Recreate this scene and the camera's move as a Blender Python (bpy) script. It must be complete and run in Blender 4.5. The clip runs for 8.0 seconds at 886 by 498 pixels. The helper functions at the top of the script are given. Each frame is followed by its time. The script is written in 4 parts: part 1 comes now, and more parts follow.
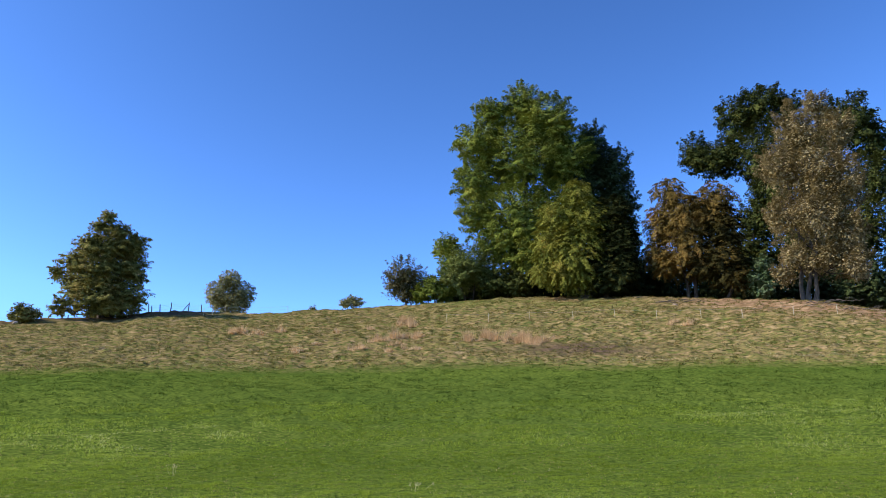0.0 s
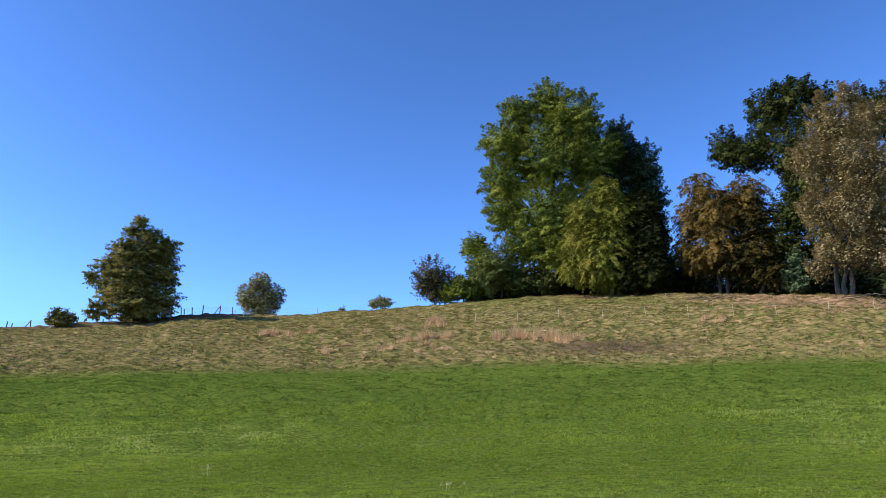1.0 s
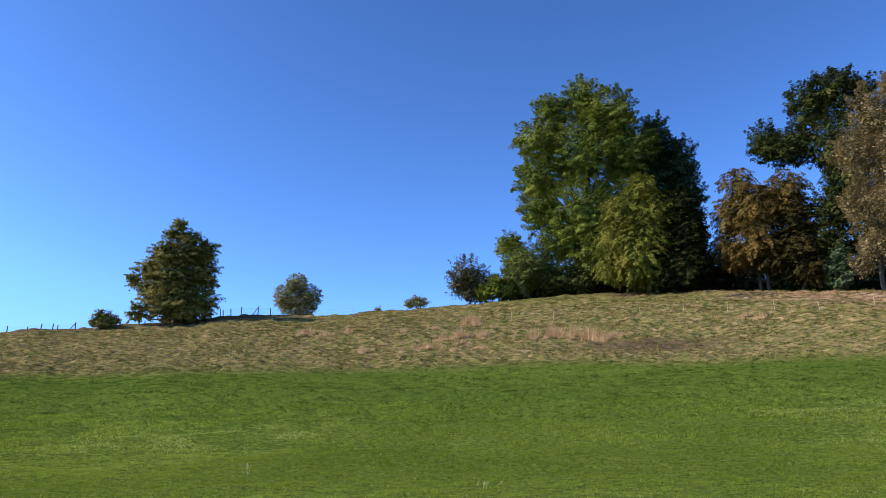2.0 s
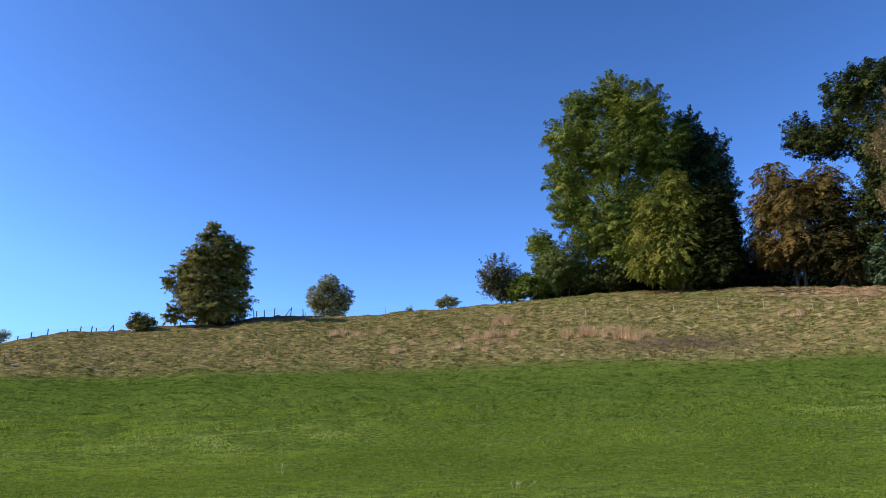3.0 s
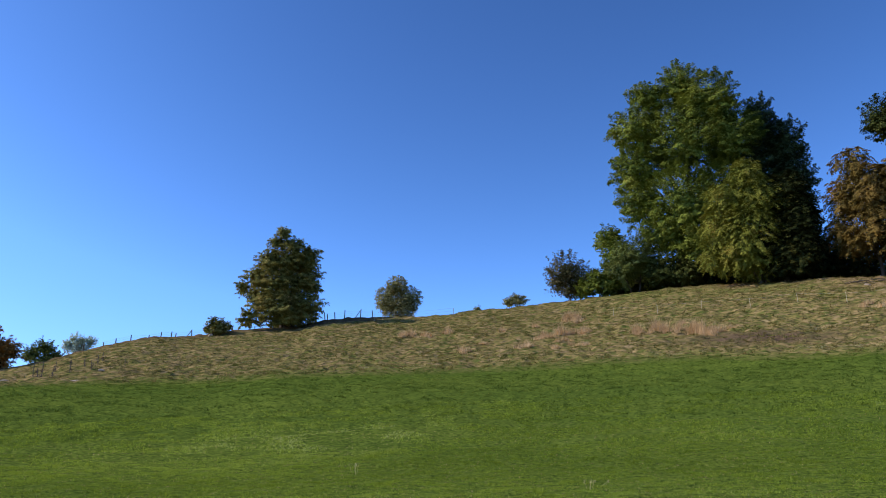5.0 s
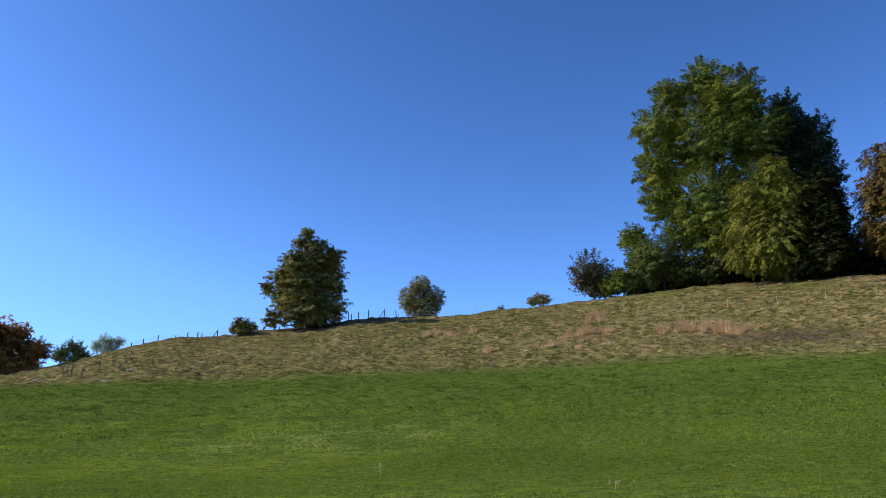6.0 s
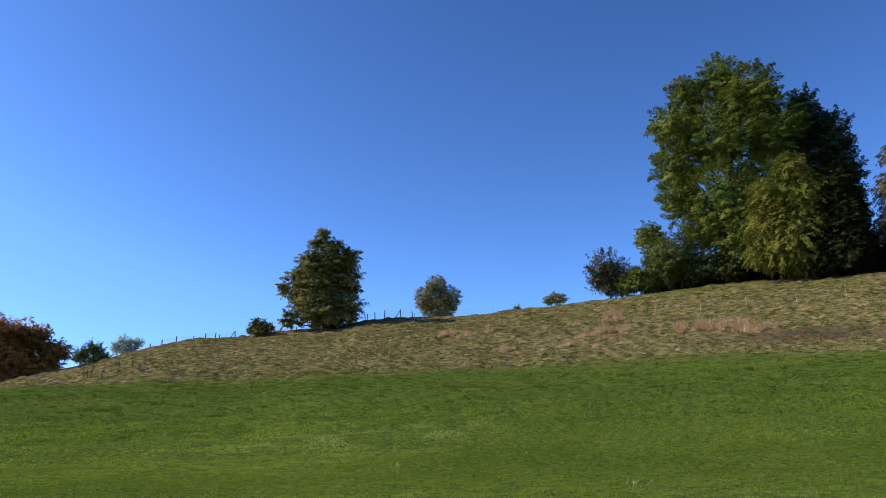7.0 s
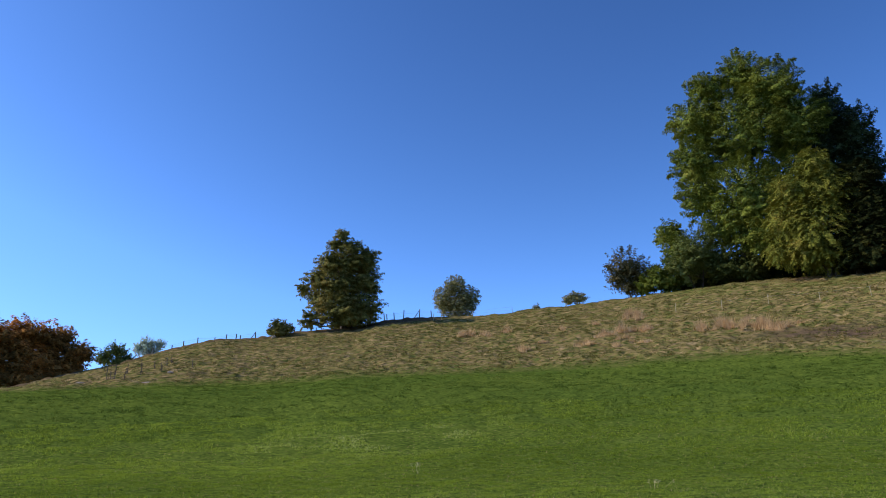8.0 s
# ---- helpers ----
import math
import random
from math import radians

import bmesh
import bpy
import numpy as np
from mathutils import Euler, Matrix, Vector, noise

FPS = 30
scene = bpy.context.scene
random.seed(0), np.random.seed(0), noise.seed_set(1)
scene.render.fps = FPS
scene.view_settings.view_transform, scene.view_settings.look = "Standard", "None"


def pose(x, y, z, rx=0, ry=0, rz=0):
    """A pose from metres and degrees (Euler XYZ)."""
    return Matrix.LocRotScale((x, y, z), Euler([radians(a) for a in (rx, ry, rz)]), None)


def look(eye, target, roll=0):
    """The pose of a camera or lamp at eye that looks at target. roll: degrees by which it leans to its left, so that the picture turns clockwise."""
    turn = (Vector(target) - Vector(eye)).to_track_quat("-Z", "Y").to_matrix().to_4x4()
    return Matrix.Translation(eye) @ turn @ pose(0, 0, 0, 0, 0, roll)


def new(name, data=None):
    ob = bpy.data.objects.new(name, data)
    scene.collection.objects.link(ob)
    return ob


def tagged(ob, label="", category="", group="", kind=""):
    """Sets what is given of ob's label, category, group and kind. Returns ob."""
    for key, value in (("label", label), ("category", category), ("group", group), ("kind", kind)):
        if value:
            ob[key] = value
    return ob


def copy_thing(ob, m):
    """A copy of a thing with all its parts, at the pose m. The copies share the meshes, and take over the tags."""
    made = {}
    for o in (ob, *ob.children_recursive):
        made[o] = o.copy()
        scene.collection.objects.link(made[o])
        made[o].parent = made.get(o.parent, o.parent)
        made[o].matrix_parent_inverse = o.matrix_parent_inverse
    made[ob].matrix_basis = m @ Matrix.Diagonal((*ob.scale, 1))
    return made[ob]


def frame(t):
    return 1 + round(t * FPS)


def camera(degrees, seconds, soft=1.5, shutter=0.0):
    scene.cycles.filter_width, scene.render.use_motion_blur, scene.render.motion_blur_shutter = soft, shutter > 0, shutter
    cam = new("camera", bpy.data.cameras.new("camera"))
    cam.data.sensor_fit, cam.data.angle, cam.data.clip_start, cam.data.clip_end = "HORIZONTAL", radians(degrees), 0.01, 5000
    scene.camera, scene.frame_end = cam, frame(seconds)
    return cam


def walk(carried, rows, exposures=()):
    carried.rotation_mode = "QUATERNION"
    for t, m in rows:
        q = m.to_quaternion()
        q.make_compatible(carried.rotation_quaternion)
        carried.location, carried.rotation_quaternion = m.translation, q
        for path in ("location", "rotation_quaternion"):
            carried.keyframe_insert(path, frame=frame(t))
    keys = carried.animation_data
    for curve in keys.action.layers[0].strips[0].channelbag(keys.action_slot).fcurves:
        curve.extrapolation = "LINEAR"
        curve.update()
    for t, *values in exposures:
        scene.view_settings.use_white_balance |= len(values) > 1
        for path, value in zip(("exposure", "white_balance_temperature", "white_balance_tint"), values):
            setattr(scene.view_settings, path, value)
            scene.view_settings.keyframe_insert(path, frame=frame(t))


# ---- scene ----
cam = camera(60.5, 8.0, soft=0.92)
EYE = 1.6
# seconds, tilt, lean, turn: a pan by hand from one standpoint, the camera swinging round the body
TURNS = [
    (0.0, 107.188, 0.642, 0.199),
    (0.5, 107.183, 0.863, 1.197),
    (1.0, 107.181, 0.866, 2.465),
    (1.5, 107.178, 0.765, 3.856),
    (3.0, 107.171, 0.699, 7.583),
    (3.5, 107.176, 0.715, 8.773),
    (4.0, 107.166, 0.881, 10.119),
    (4.5, 107.173, 0.863, 11.604),
    (6.0, 107.185, 0.587, 14.612),
    (6.5, 107.166, 0.52, 15.273),
    (7.0, 107.176, 0.621, 15.861),
    (7.5, 107.194, 0.784, 16.57),
    (8.0, 107.188, 0.642, 17.333),
]
walk(cam, [(t, pose(0.0034 * (rz - 8.8), 0, EYE, rx, ry, rz)) for t, rx, ry, rz in TURNS],
     [(0.0, 0.52), (1.5, 0.42), (3.0, 0.26), (4.5, 0.12), (6.5, 0.04), (8.0, 0.0)])

# ---- sky and sun ----
SUN_BEARING, SUN_HEIGHT = -107.0, 36.0
world = bpy.data.worlds.new("sky")
scene.world = world
world.use_nodes = True
wn, wl = world.node_tree.nodes, world.node_tree.links
sky = wn.new("ShaderNodeTexSky")
sky.sky_type, sky.sun_disc = "NISHITA", False
sky.sun_elevation, sky.sun_rotation = radians(SUN_HEIGHT), radians(SUN_BEARING % 360)
sky.altitude, sky.air_density, sky.dust_density, sky.ozone_density = 900, 1.0, 1.0, 4.0
deep = wn.new("ShaderNodeHueSaturation")
deep.inputs["Saturation"].default_value = 1.12
clear = wn.new("ShaderNodeMix")
clear.data_type, clear.blend_type = "RGBA", "MULTIPLY"
clear.inputs[0].default_value, clear.inputs[7].default_value = 1.0, (0.86, 1.05, 1.42, 1)
wl.new(sky.outputs[0], deep.inputs["Color"])
wl.new(deep.outputs[0], clear.inputs[6])
# the blue deepens away from the sun and the horizon, as in very clear air
glow = wn.new("ShaderNodeRGBToBW")
reach = wn.new("ShaderNodeMapRange")
reach.inputs["From Max"].default_value = 2.7
reach.inputs["To Min"].default_value, reach.inputs["To Max"].default_value = 0.46, 1.54
steep = wn.new("ShaderNodeMix")
steep.data_type, steep.blend_type = "RGBA", "MULTIPLY"
steep.inputs[0].default_value = 1.0
wl.new(clear.outputs[2], glow.inputs[0])
wl.new(glow.outputs[0], reach.inputs["Value"])
wl.new(clear.outputs[2], steep.inputs[6])
wl.new(reach.outputs[0], steep.inputs[7])
wl.new(steep.outputs[2], wn["Background"].inputs[0])
wn["Background"].inputs[1].default_value = 0.122
sun = new("sun", bpy.data.lights.new("sun", "SUN"))
sun.data.energy, sun.data.angle, sun.data.color = 4.5, radians(0.53), (1.0, 0.89, 0.71)
b, e = radians(SUN_BEARING), radians(SUN_HEIGHT)
sun.matrix_world = look((0, 0, 60), (-math.sin(b) * math.cos(e), -math.cos(b) * math.cos(e), 60 - math.sin(e)))


# ---- the lie of the land ----
# The hill by compass bearing from the path (degrees, clockwise from north):
# bearing, distance and height of the mown field's upper edge, distance and height of the crest
HILL = np.array([
    (-180, 52, 0.5, 90, 1.5),
    (-110, 52, 1, 80, 2.5),
    (-75, 52, 4, 72, 6),
    (-60, 52, 5.8, 70, 7),
    (-47.3, 52, 7.1, 70, 9.23),
    (-41.7, 52, 7.6, 78, 12.16),
    (-37, 52, 7.95, 84, 15.43),
    (-33.8, 52, 8.1, 86, 17.01),
    (-30.7, 52, 8.25, 88, 17.82),
    (-28.1, 52, 8.45, 89, 18.56),
    (-24, 52, 8.85, 90, 19.23),
    (-21.7, 52, 8.9, 91, 20.46),
    (-18, 52, 9.05, 92, 21.13),
    (-14.1, 52, 9.15, 92, 21.22),
    (-10.4, 52, 9.2, 92, 21.94),
    (-4.5, 52, 9.25, 92, 22.56),
    (3.1, 52, 9.3, 90, 22.79),
    (8.8, 52, 9.2, 87, 22.07),
    (14, 52, 9, 84, 20.99),
    (22, 52, 8.7, 80, 18.68),
    (26, 52, 8.45, 77, 17.47),
    (30.6, 52, 8.2, 75, 15.54),
    (45, 52, 6.5, 75, 11),
    (75, 52, 3, 80, 5),
    (110, 52, 1, 85, 2),
    (180, 52, 0.5, 90, 1.5)])


def slopes(xs, ys):
    """Slopes for a curve through rows of knots that never overshoots them."""
    h, s = np.diff(xs, axis=0), np.diff(ys, axis=0) / np.diff(xs, axis=0)
    m = np.zeros_like(ys)
    a, b = s[:-1], s[1:]
    w1, w2 = 2 * h[1:] + h[:-1], h[1:] + 2 * h[:-1]
    safe = np.where(a * b > 0, a * b, 1.0)
    m[1:-1] = np.where(a * b > 0, (w1 + w2) * safe / (w1 * b + w2 * a + 1e-12 * (a * b <= 0)), 0)
    m[0], m[-1] = s[0], s[-1]
    return m


def curve_at(x, xs, ys):
    """Smooth curve through knots; xs and ys are (knots, samples), x is (samples)."""
    m = slopes(xs, ys)
    k = np.clip((x[None] >= xs).sum(0) - 1, 0, len(xs) - 2)
    j = np.arange(len(x))
    h = xs[k + 1, j] - xs[k, j]
    t = np.clip((x - xs[k, j]) / h, 0, 1)
    return ((1 + 2 * t) * (1 - t) ** 2 * ys[k, j] + t * (1 - t) ** 2 * h * m[k, j]
            + t * t * (3 - 2 * t) * ys[k + 1, j] + t * t * (t - 1) * h * m[k + 1, j])


LATTICE = np.random.RandomState(7).rand(257, 257)
LATTICE[256], LATTICE[:, 256] = LATTICE[0], LATTICE[:, 0]


def lumps(u, v):
    """Smooth noise from 0 to 1."""
    i, j = np.floor(u).astype(int), np.floor(v).astype(int)
    a, b = u - i, v - j
    a, b = a * a * (3 - 2 * a), b * b * (3 - 2 * b)
    i, j = i % 256, j % 256
    return ((LATTICE[i, j] * (1 - a) + LATTICE[i + 1, j] * a) * (1 - b)
            + (LATTICE[i, j + 1] * (1 - a) + LATTICE[i + 1, j + 1] * a) * b)


def hill(az, d):
    """Height of the smooth hill and distances of field edge and crest, by bearing (degrees) and distance."""
    az, d = np.atleast_1d(np.asarray(az, float)), np.atleast_1d(np.asarray(d, float))
    az, d = np.broadcast_arrays(az, d)
    n = len(az)
    col = [curve_at(az, np.repeat(HILL[:, :1], n, 1), np.repeat(HILL[:, c:c + 1], n, 1)) for c in range(1, 5)]
    edge, ze, crest, zc = col
    o = np.ones(n)
    xs = np.array([0 * o, 13 * o, 28 * o, edge, crest - 4, crest, crest + 14, 180 * o, 600 * o, 4500 * o])
    rise = np.clip((az + 12) / 14, 0, 1) * np.clip((50 - az) / 20, 0, 1)
    ys = np.array([0 * o, 0.155 * ze, 0.43 * ze, ze, zc - 3.8 * (zc - ze) / (crest - edge), zc, zc + 0.3 + 1.4 * rise, zc - 2 + 3 * rise, zc * 0.5, -40 * o])
    return curve_at(d, xs, ys), edge, crest


def ground_z(az, d):
    """Height of the ground with its hummocks."""
    z, edge, crest = hill(az, d)
    az, d = np.broadcast_arrays(np.atleast_1d(np.asarray(az, float)), np.atleast_1d(np.asarray(d, float)))
    x, y = d * np.sin(np.radians(az)), d * np.cos(np.radians(az))
    rough = np.clip((d - edge + 1.5) / 3, 0, 1) * np.clip((260 - d) / 60, 0, 1)
    soft = np.clip(d / 10, 0, 1) * np.clip((400 - d) / 100, 0, 1)
    z = z + (1 - rough) * soft * np.clip((d - 18) / 12, 0, 1) * 0.07 * (lumps(np.radians(az) * 130, d / 0.6) - 0.5)
    z = z + rough * (0.16 * (lumps(x / 1.1, y / 0.7) - 0.5) + 0.34 * (lumps(np.radians(az) * 95, d / 0.45) - 0.5))
    return z + soft * 0.05 * (lumps(x / 0.8 + 3, y / 0.8) - 0.5) + soft * 0.35 * (lumps(x / 14 + 5, y / 9) - 0.5)


# ---- materials ----
def base_material(name, rough=0.8):
    m = bpy.data.materials.new(name)
    m.use_nodes = True
    p = m.node_tree.nodes["Principled BSDF"]
    p.inputs["Roughness"].default_value = rough
    return m, m.node_tree.nodes, m.node_tree.links, p


def ramp(nodes, stops):
    r = nodes.new("ShaderNodeValToRGB")
    while len(r.color_ramp.elements) < len(stops):
        r.color_ramp.elements.new(0.5)
    for el, (at, c) in zip(r.color_ramp.elements, stops):
        el.position, el.color = at, (*c, 1)
    return r


def noise_node(nodes, links, scale, detail=3.0, stretch=None):
    t = nodes.new("ShaderNodeTexCoord")
    n = nodes.new("ShaderNodeTexNoise")
    n.inputs["Scale"].default_value, n.inputs["Detail"].default_value = scale, detail
    if stretch:
        mp = nodes.new("ShaderNodeMapping")
        mp.inputs["Scale"].default_value = stretch
        links.new(t.outputs["Object"], mp.inputs[0])
        links.new(mp.outputs[0], n.inputs["Vector"])
    else:
        links.new(t.outputs["Object"], n.inputs["Vector"])
    return n


def mix_rgb(nodes, links, fac, a, b, mode="MIX"):
    m = nodes.new("ShaderNodeMix")
    m.data_type, m.blend_type = "RGBA", mode
    for s, v in ((m.inputs[0], fac), (m.inputs[6], a), (m.inputs[7], b)):
        if isinstance(v, (int, float)):
            s.default_value = v
        elif isinstance(v, tuple):
            s.default_value = (*v, 1)
        else:
            links.new(v, s)
    return m.outputs[2]


def leaf_material(name, stops, patch=0.45, clear=0.22, rough=0.7, gloss=0.03):
    """Leaves: each one takes its colour by chance from the stops, drifting from bough to bough; some light passes through."""
    m, n, l, p = base_material(name, rough)
    g = n.new("ShaderNodeNewGeometry")
    r = ramp(n, stops)
    drift = noise_node(n, l, patch, 2)
    ma = n.new("ShaderNodeMath")
    ma.operation = "MULTIPLY_ADD"
    l.new(g.outputs["Random Per Island"], ma.inputs[0])
    ma.inputs[1].default_value = 0.55
    mb = n.new("ShaderNodeMath")
    mb.operation = "MULTIPLY_ADD"
    l.new(drift.outputs[0], mb.inputs[0])
    mb.inputs[1].default_value, mb.inputs[2].default_value = 1.3, -0.42
    l.new(mb.outputs[0], ma.inputs[2])
    l.new(ma.outputs[0], r.inputs[0])
    l.new(r.outputs[0], p.inputs["Base Color"])
    p.inputs["Specular IOR Level"].default_value = gloss
    tr = n.new("ShaderNodeBsdfTranslucent")
    l.new(r.outputs[0], tr.inputs[0])
    mx = n.new("ShaderNodeMixShader")
    mx.inputs[0].default_value = clear
    l.new(p.outputs[0], mx.inputs[1])
    l.new(tr.outputs[0], mx.inputs[2])
    l.new(mx.outputs[0], n["Material Output"].inputs[0])
    return m


def bark_material(name, dark, light):
    m, n, l, p = base_material(name, 0.9)
    t = noise_node(n, l, 3.0, 6, (3, 3, 0.5))
    r = ramp(n, [(0.3, dark), (0.7, light)])
    l.new(t.outputs[0], r.inputs[0])
    l.new(r.outputs[0], p.inputs["Base Color"])
    bp = n.new("ShaderNodeBump")
    bp.inputs["Strength"].default_value, bp.inputs["Distance"].default_value = 0.6, 0.05
    l.new(t.outputs[0], bp.inputs["Height"])
    l.new(bp.outputs[0], p.inputs["Normal"])
    return m


def ground_material():
    """Mown field, rough pasture and bare earth on one sheet, mixed by the attributes of the ground."""
    m, n, l, p = base_material("turf", 0.9)
    p.inputs["Specular IOR Level"].default_value = 0.0
    fine = noise_node(n, l, 6.0, 5)
    uv = n.new("ShaderNodeUVMap")
    uv.uv_map = "contour"

    def dashes(scale, along, across, detail):
        mp = n.new("ShaderNodeMapping")
        mp.inputs["Scale"].default_value = (along, across, 1)
        t = n.new("ShaderNodeTexNoise")
        t.inputs["Scale"].default_value, t.inputs["Detail"].default_value = scale, detail
        l.new(uv.outputs[0], mp.inputs[0])
        l.new(mp.outputs[0], t.inputs["Vector"])
        return t
    mid = dashes(2.6, 0.55, 1.0, 6)
    dash = dashes(4.2, 0.55, 1.2, 4)
    broad = dashes(0.16, 0.25, 1.0, 3)
    green = ramp(n, [(0.3, (0.050, 0.076, 0.014)), (0.55, (0.101, 0.138, 0.023)), (0.75, (0.152, 0.192, 0.034))])
    l.new(fine.outputs[0], green.inputs[0])
    tone = ramp(n, [(0.36, (0.86, 0.90, 0.88)), (0.62, (1.06, 1.03, 1.0))])
    l.new(broad.outputs[0], tone.inputs[0])
    tuft = dashes(4.6, 0.7, 1.4, 6)
    mottle = ramp(n, [(0.38, (0.46, 0.54, 0.5)), (0.5, (0.95, 0.97, 0.95)), (0.66, (1.25, 1.2, 1.1))])
    l.new(tuft.outputs[0], mottle.inputs[0])
    sward = mix_rgb(n, l, 1.0, green.outputs[0], tone.outputs[0], "MULTIPLY")
    field = mix_rgb(n, l, 1.0, sward, mottle.outputs[0], "MULTIPLY")
    straw = ramp(n, [(0.34, (0.088, 0.104, 0.028)), (0.46, (0.156, 0.132, 0.046)), (0.57, (0.228, 0.164, 0.075)), (0.70, (0.325, 0.235, 0.125))])
    l.new(mid.outputs[0], straw.inputs[0])
    # shade under overhanging hummock grass, painted as dark dashes along the contour
    dash_shade = ramp(n, [(0.37, (0.30, 0.33, 0.31)), (0.46, (0.95, 0.95, 0.95)), (0.64, (1.3, 1.24, 1.15))])
    l.new(dash.outputs[0], dash_shade.inputs[0])
    pasture = mix_rgb(n, l, 1.0, straw.outputs[0], dash_shade.outputs[0], "MULTIPLY")
    at = n.new("ShaderNodeAttribute")
    at.attribute_name = "zone"
    sep = n.new("ShaderNodeSeparateColor")
    l.new(at.outputs["Color"], sep.inputs[0])
    c1 = mix_rgb(n, l, sep.outputs[0], field, pasture)
    earth = ramp(n, [(0.3, (0.055, 0.037, 0.024)), (0.7, (0.160, 0.108, 0.066))])
    l.new(fine.outputs[0], earth.inputs[0])
    c2 = mix_rgb(n, l, sep.outputs[1], c1, earth.outputs[0])
    litter = ramp(n, [(0.35, (0.13, 0.075, 0.04)), (0.5, (0.26, 0.155, 0.085)), (0.7, (0.40, 0.27, 0.16))])
    l.new(mid.outputs[0], litter.inputs[0])
    c3 = mix_rgb(n, l, sep.outputs[2], c2, litter.outputs[0])
    l.new(c3, p.inputs["Base Color"])
    lift = mix_rgb(n, l, sep.outputs[0], tuft.outputs[0], dash.outputs[0])
    bp = n.new("ShaderNodeBump")
    bp.inputs["Strength"].default_value = 0.9
    deep_by = n.new("ShaderNodeMapRange")
    deep_by.inputs["To Min"].default_value, deep_by.inputs["To Max"].default_value = 0.07, 0.16
    l.new(sep.outputs[0], deep_by.inputs["Value"])
    l.new(deep_by.outputs[0], bp.inputs["Distance"])
    l.new(lift, bp.inputs["Height"])
    l.new(bp.outputs[0], p.inputs["Normal"])
    return m


def wood_material(name, dark, light):
    m, n, l, p = base_material(name, 0.85)
    t = noise_node(n, l, 9.0, 4, (4, 4, 0.6))
    r = ramp(n, [(0.3, dark), (0.7, light)])
    l.new(t.outputs[0], r.inputs[0])
    l.new(r.outputs[0], p.inputs["Base Color"])
    return m


TURF = ground_material()
BARK = bark_material("bark", (0.035, 0.028, 0.02), (0.10, 0.08, 0.06))
PALE_BARK = bark_material("pale_bark", (0.12, 0.10, 0.075), (0.33, 0.29, 0.23))
GREY_BARK = bark_material("grey_bark", (0.05, 0.04, 0.03), (0.13, 0.105, 0.078))
OLD_WOOD = wood_material("old_wood", (0.05, 0.042, 0.034), (0.13, 0.105, 0.08))
PALE_WOOD = wood_material("pale_wood", (0.30, 0.25, 0.16), (0.5, 0.44, 0.30))
WIRE = wood_material("wire", (0.22, 0.24, 0.26), (0.34, 0.36, 0.38))
NET = wood_material("net", (0.35, 0.42, 0.5), (0.5, 0.58, 0.66))
STONE = wood_material("stone", (0.26, 0.19, 0.13), (0.46, 0.36, 0.26))
BLADES = leaf_material("grass_blades", [(0.0, (0.068, 0.103, 0.016)), (0.42, (0.185, 0.256, 0.023)), (0.75, (0.370, 0.447, 0.054)), (1.0, (0.530, 0.532, 0.219))], 0.12, 0.5, 0.8, 0.05)
PASTURE = leaf_material("pasture_grass", [(0.0, (0.075, 0.088, 0.024)), (0.4, (0.150, 0.128, 0.044)), (0.65, (0.245, 0.176, 0.080)), (1.0, (0.42, 0.32, 0.18))], 0.25, 0.3, 0.8, 0.05)
STRAW = leaf_material("dry_stalks", [(0.0, (0.282, 0.183, 0.090)), (0.5, (0.590, 0.399, 0.208)), (1.0, (0.897, 0.659, 0.371))], 0.5, 0.35, 0.8, 0.05)
CLOVER = leaf_material("field_tufts", [(0.0, (0.043, 0.070, 0.012)), (0.45, (0.097, 0.141, 0.020)), (0.8, (0.161, 0.210, 0.033)), (1.0, (0.258, 0.284, 0.059))], 0.3, 0.35, 0.8, 0.05)
TUSSOCK = leaf_material("tussock_grass", [(0.0, (0.080, 0.093, 0.020)), (0.45, (0.167, 0.160, 0.039)), (0.75, (0.261, 0.200, 0.065)), (1.0, (0.444, 0.279, 0.129))], 0.35, 0.25, 0.8, 0.05)
HAY = leaf_material("hay", [(0.0, (0.34, 0.29, 0.13)), (0.5, (0.52, 0.46, 0.23)), (1.0, (0.70, 0.63, 0.36))], 0.5, 0.25, 0.8, 0.05)
WEED = leaf_material("dead_weeds", [(0.0, (0.06, 0.045, 0.03)), (1.0, (0.2, 0.14, 0.09))], 0.5, 0.2, 0.8)
LEAF_LIME = leaf_material("lime_leaves", [(0.0, (0.076, 0.103, 0.021)), (0.45, (0.172, 0.213, 0.036)), (0.8, (0.274, 0.302, 0.055)), (1.0, (0.383, 0.342, 0.068))], 0.28, 0.22)
LEAF_DARK = leaf_material("dark_leaves", [(0.0, (0.029, 0.045, 0.021)), (0.6, (0.064, 0.093, 0.038)), (1.0, (0.120, 0.147, 0.054))], 0.3, 0.2)
LEAF_OAK = leaf_material("oak_leaves", [(0.0, (0.032, 0.045, 0.013)), (0.6, (0.081, 0.098, 0.026)), (1.0, (0.161, 0.162, 0.042))], 0.3, 0.15)
LEAF_YEW = leaf_material("hornbeam_leaves", [(0.0, (0.078, 0.094, 0.015)), (0.45, (0.182, 0.197, 0.032)), (0.8, (0.276, 0.260, 0.050)), (1.0, (0.374, 0.276, 0.067))], 0.4)
LEAF_BEECH = leaf_material("beech_leaves", [(0.0, (0.080, 0.062, 0.018)), (0.4, (0.174, 0.124, 0.034)), (0.75, (0.268, 0.169, 0.047)), (1.0, (0.362, 0.209, 0.065))], 0.4, 0.18)
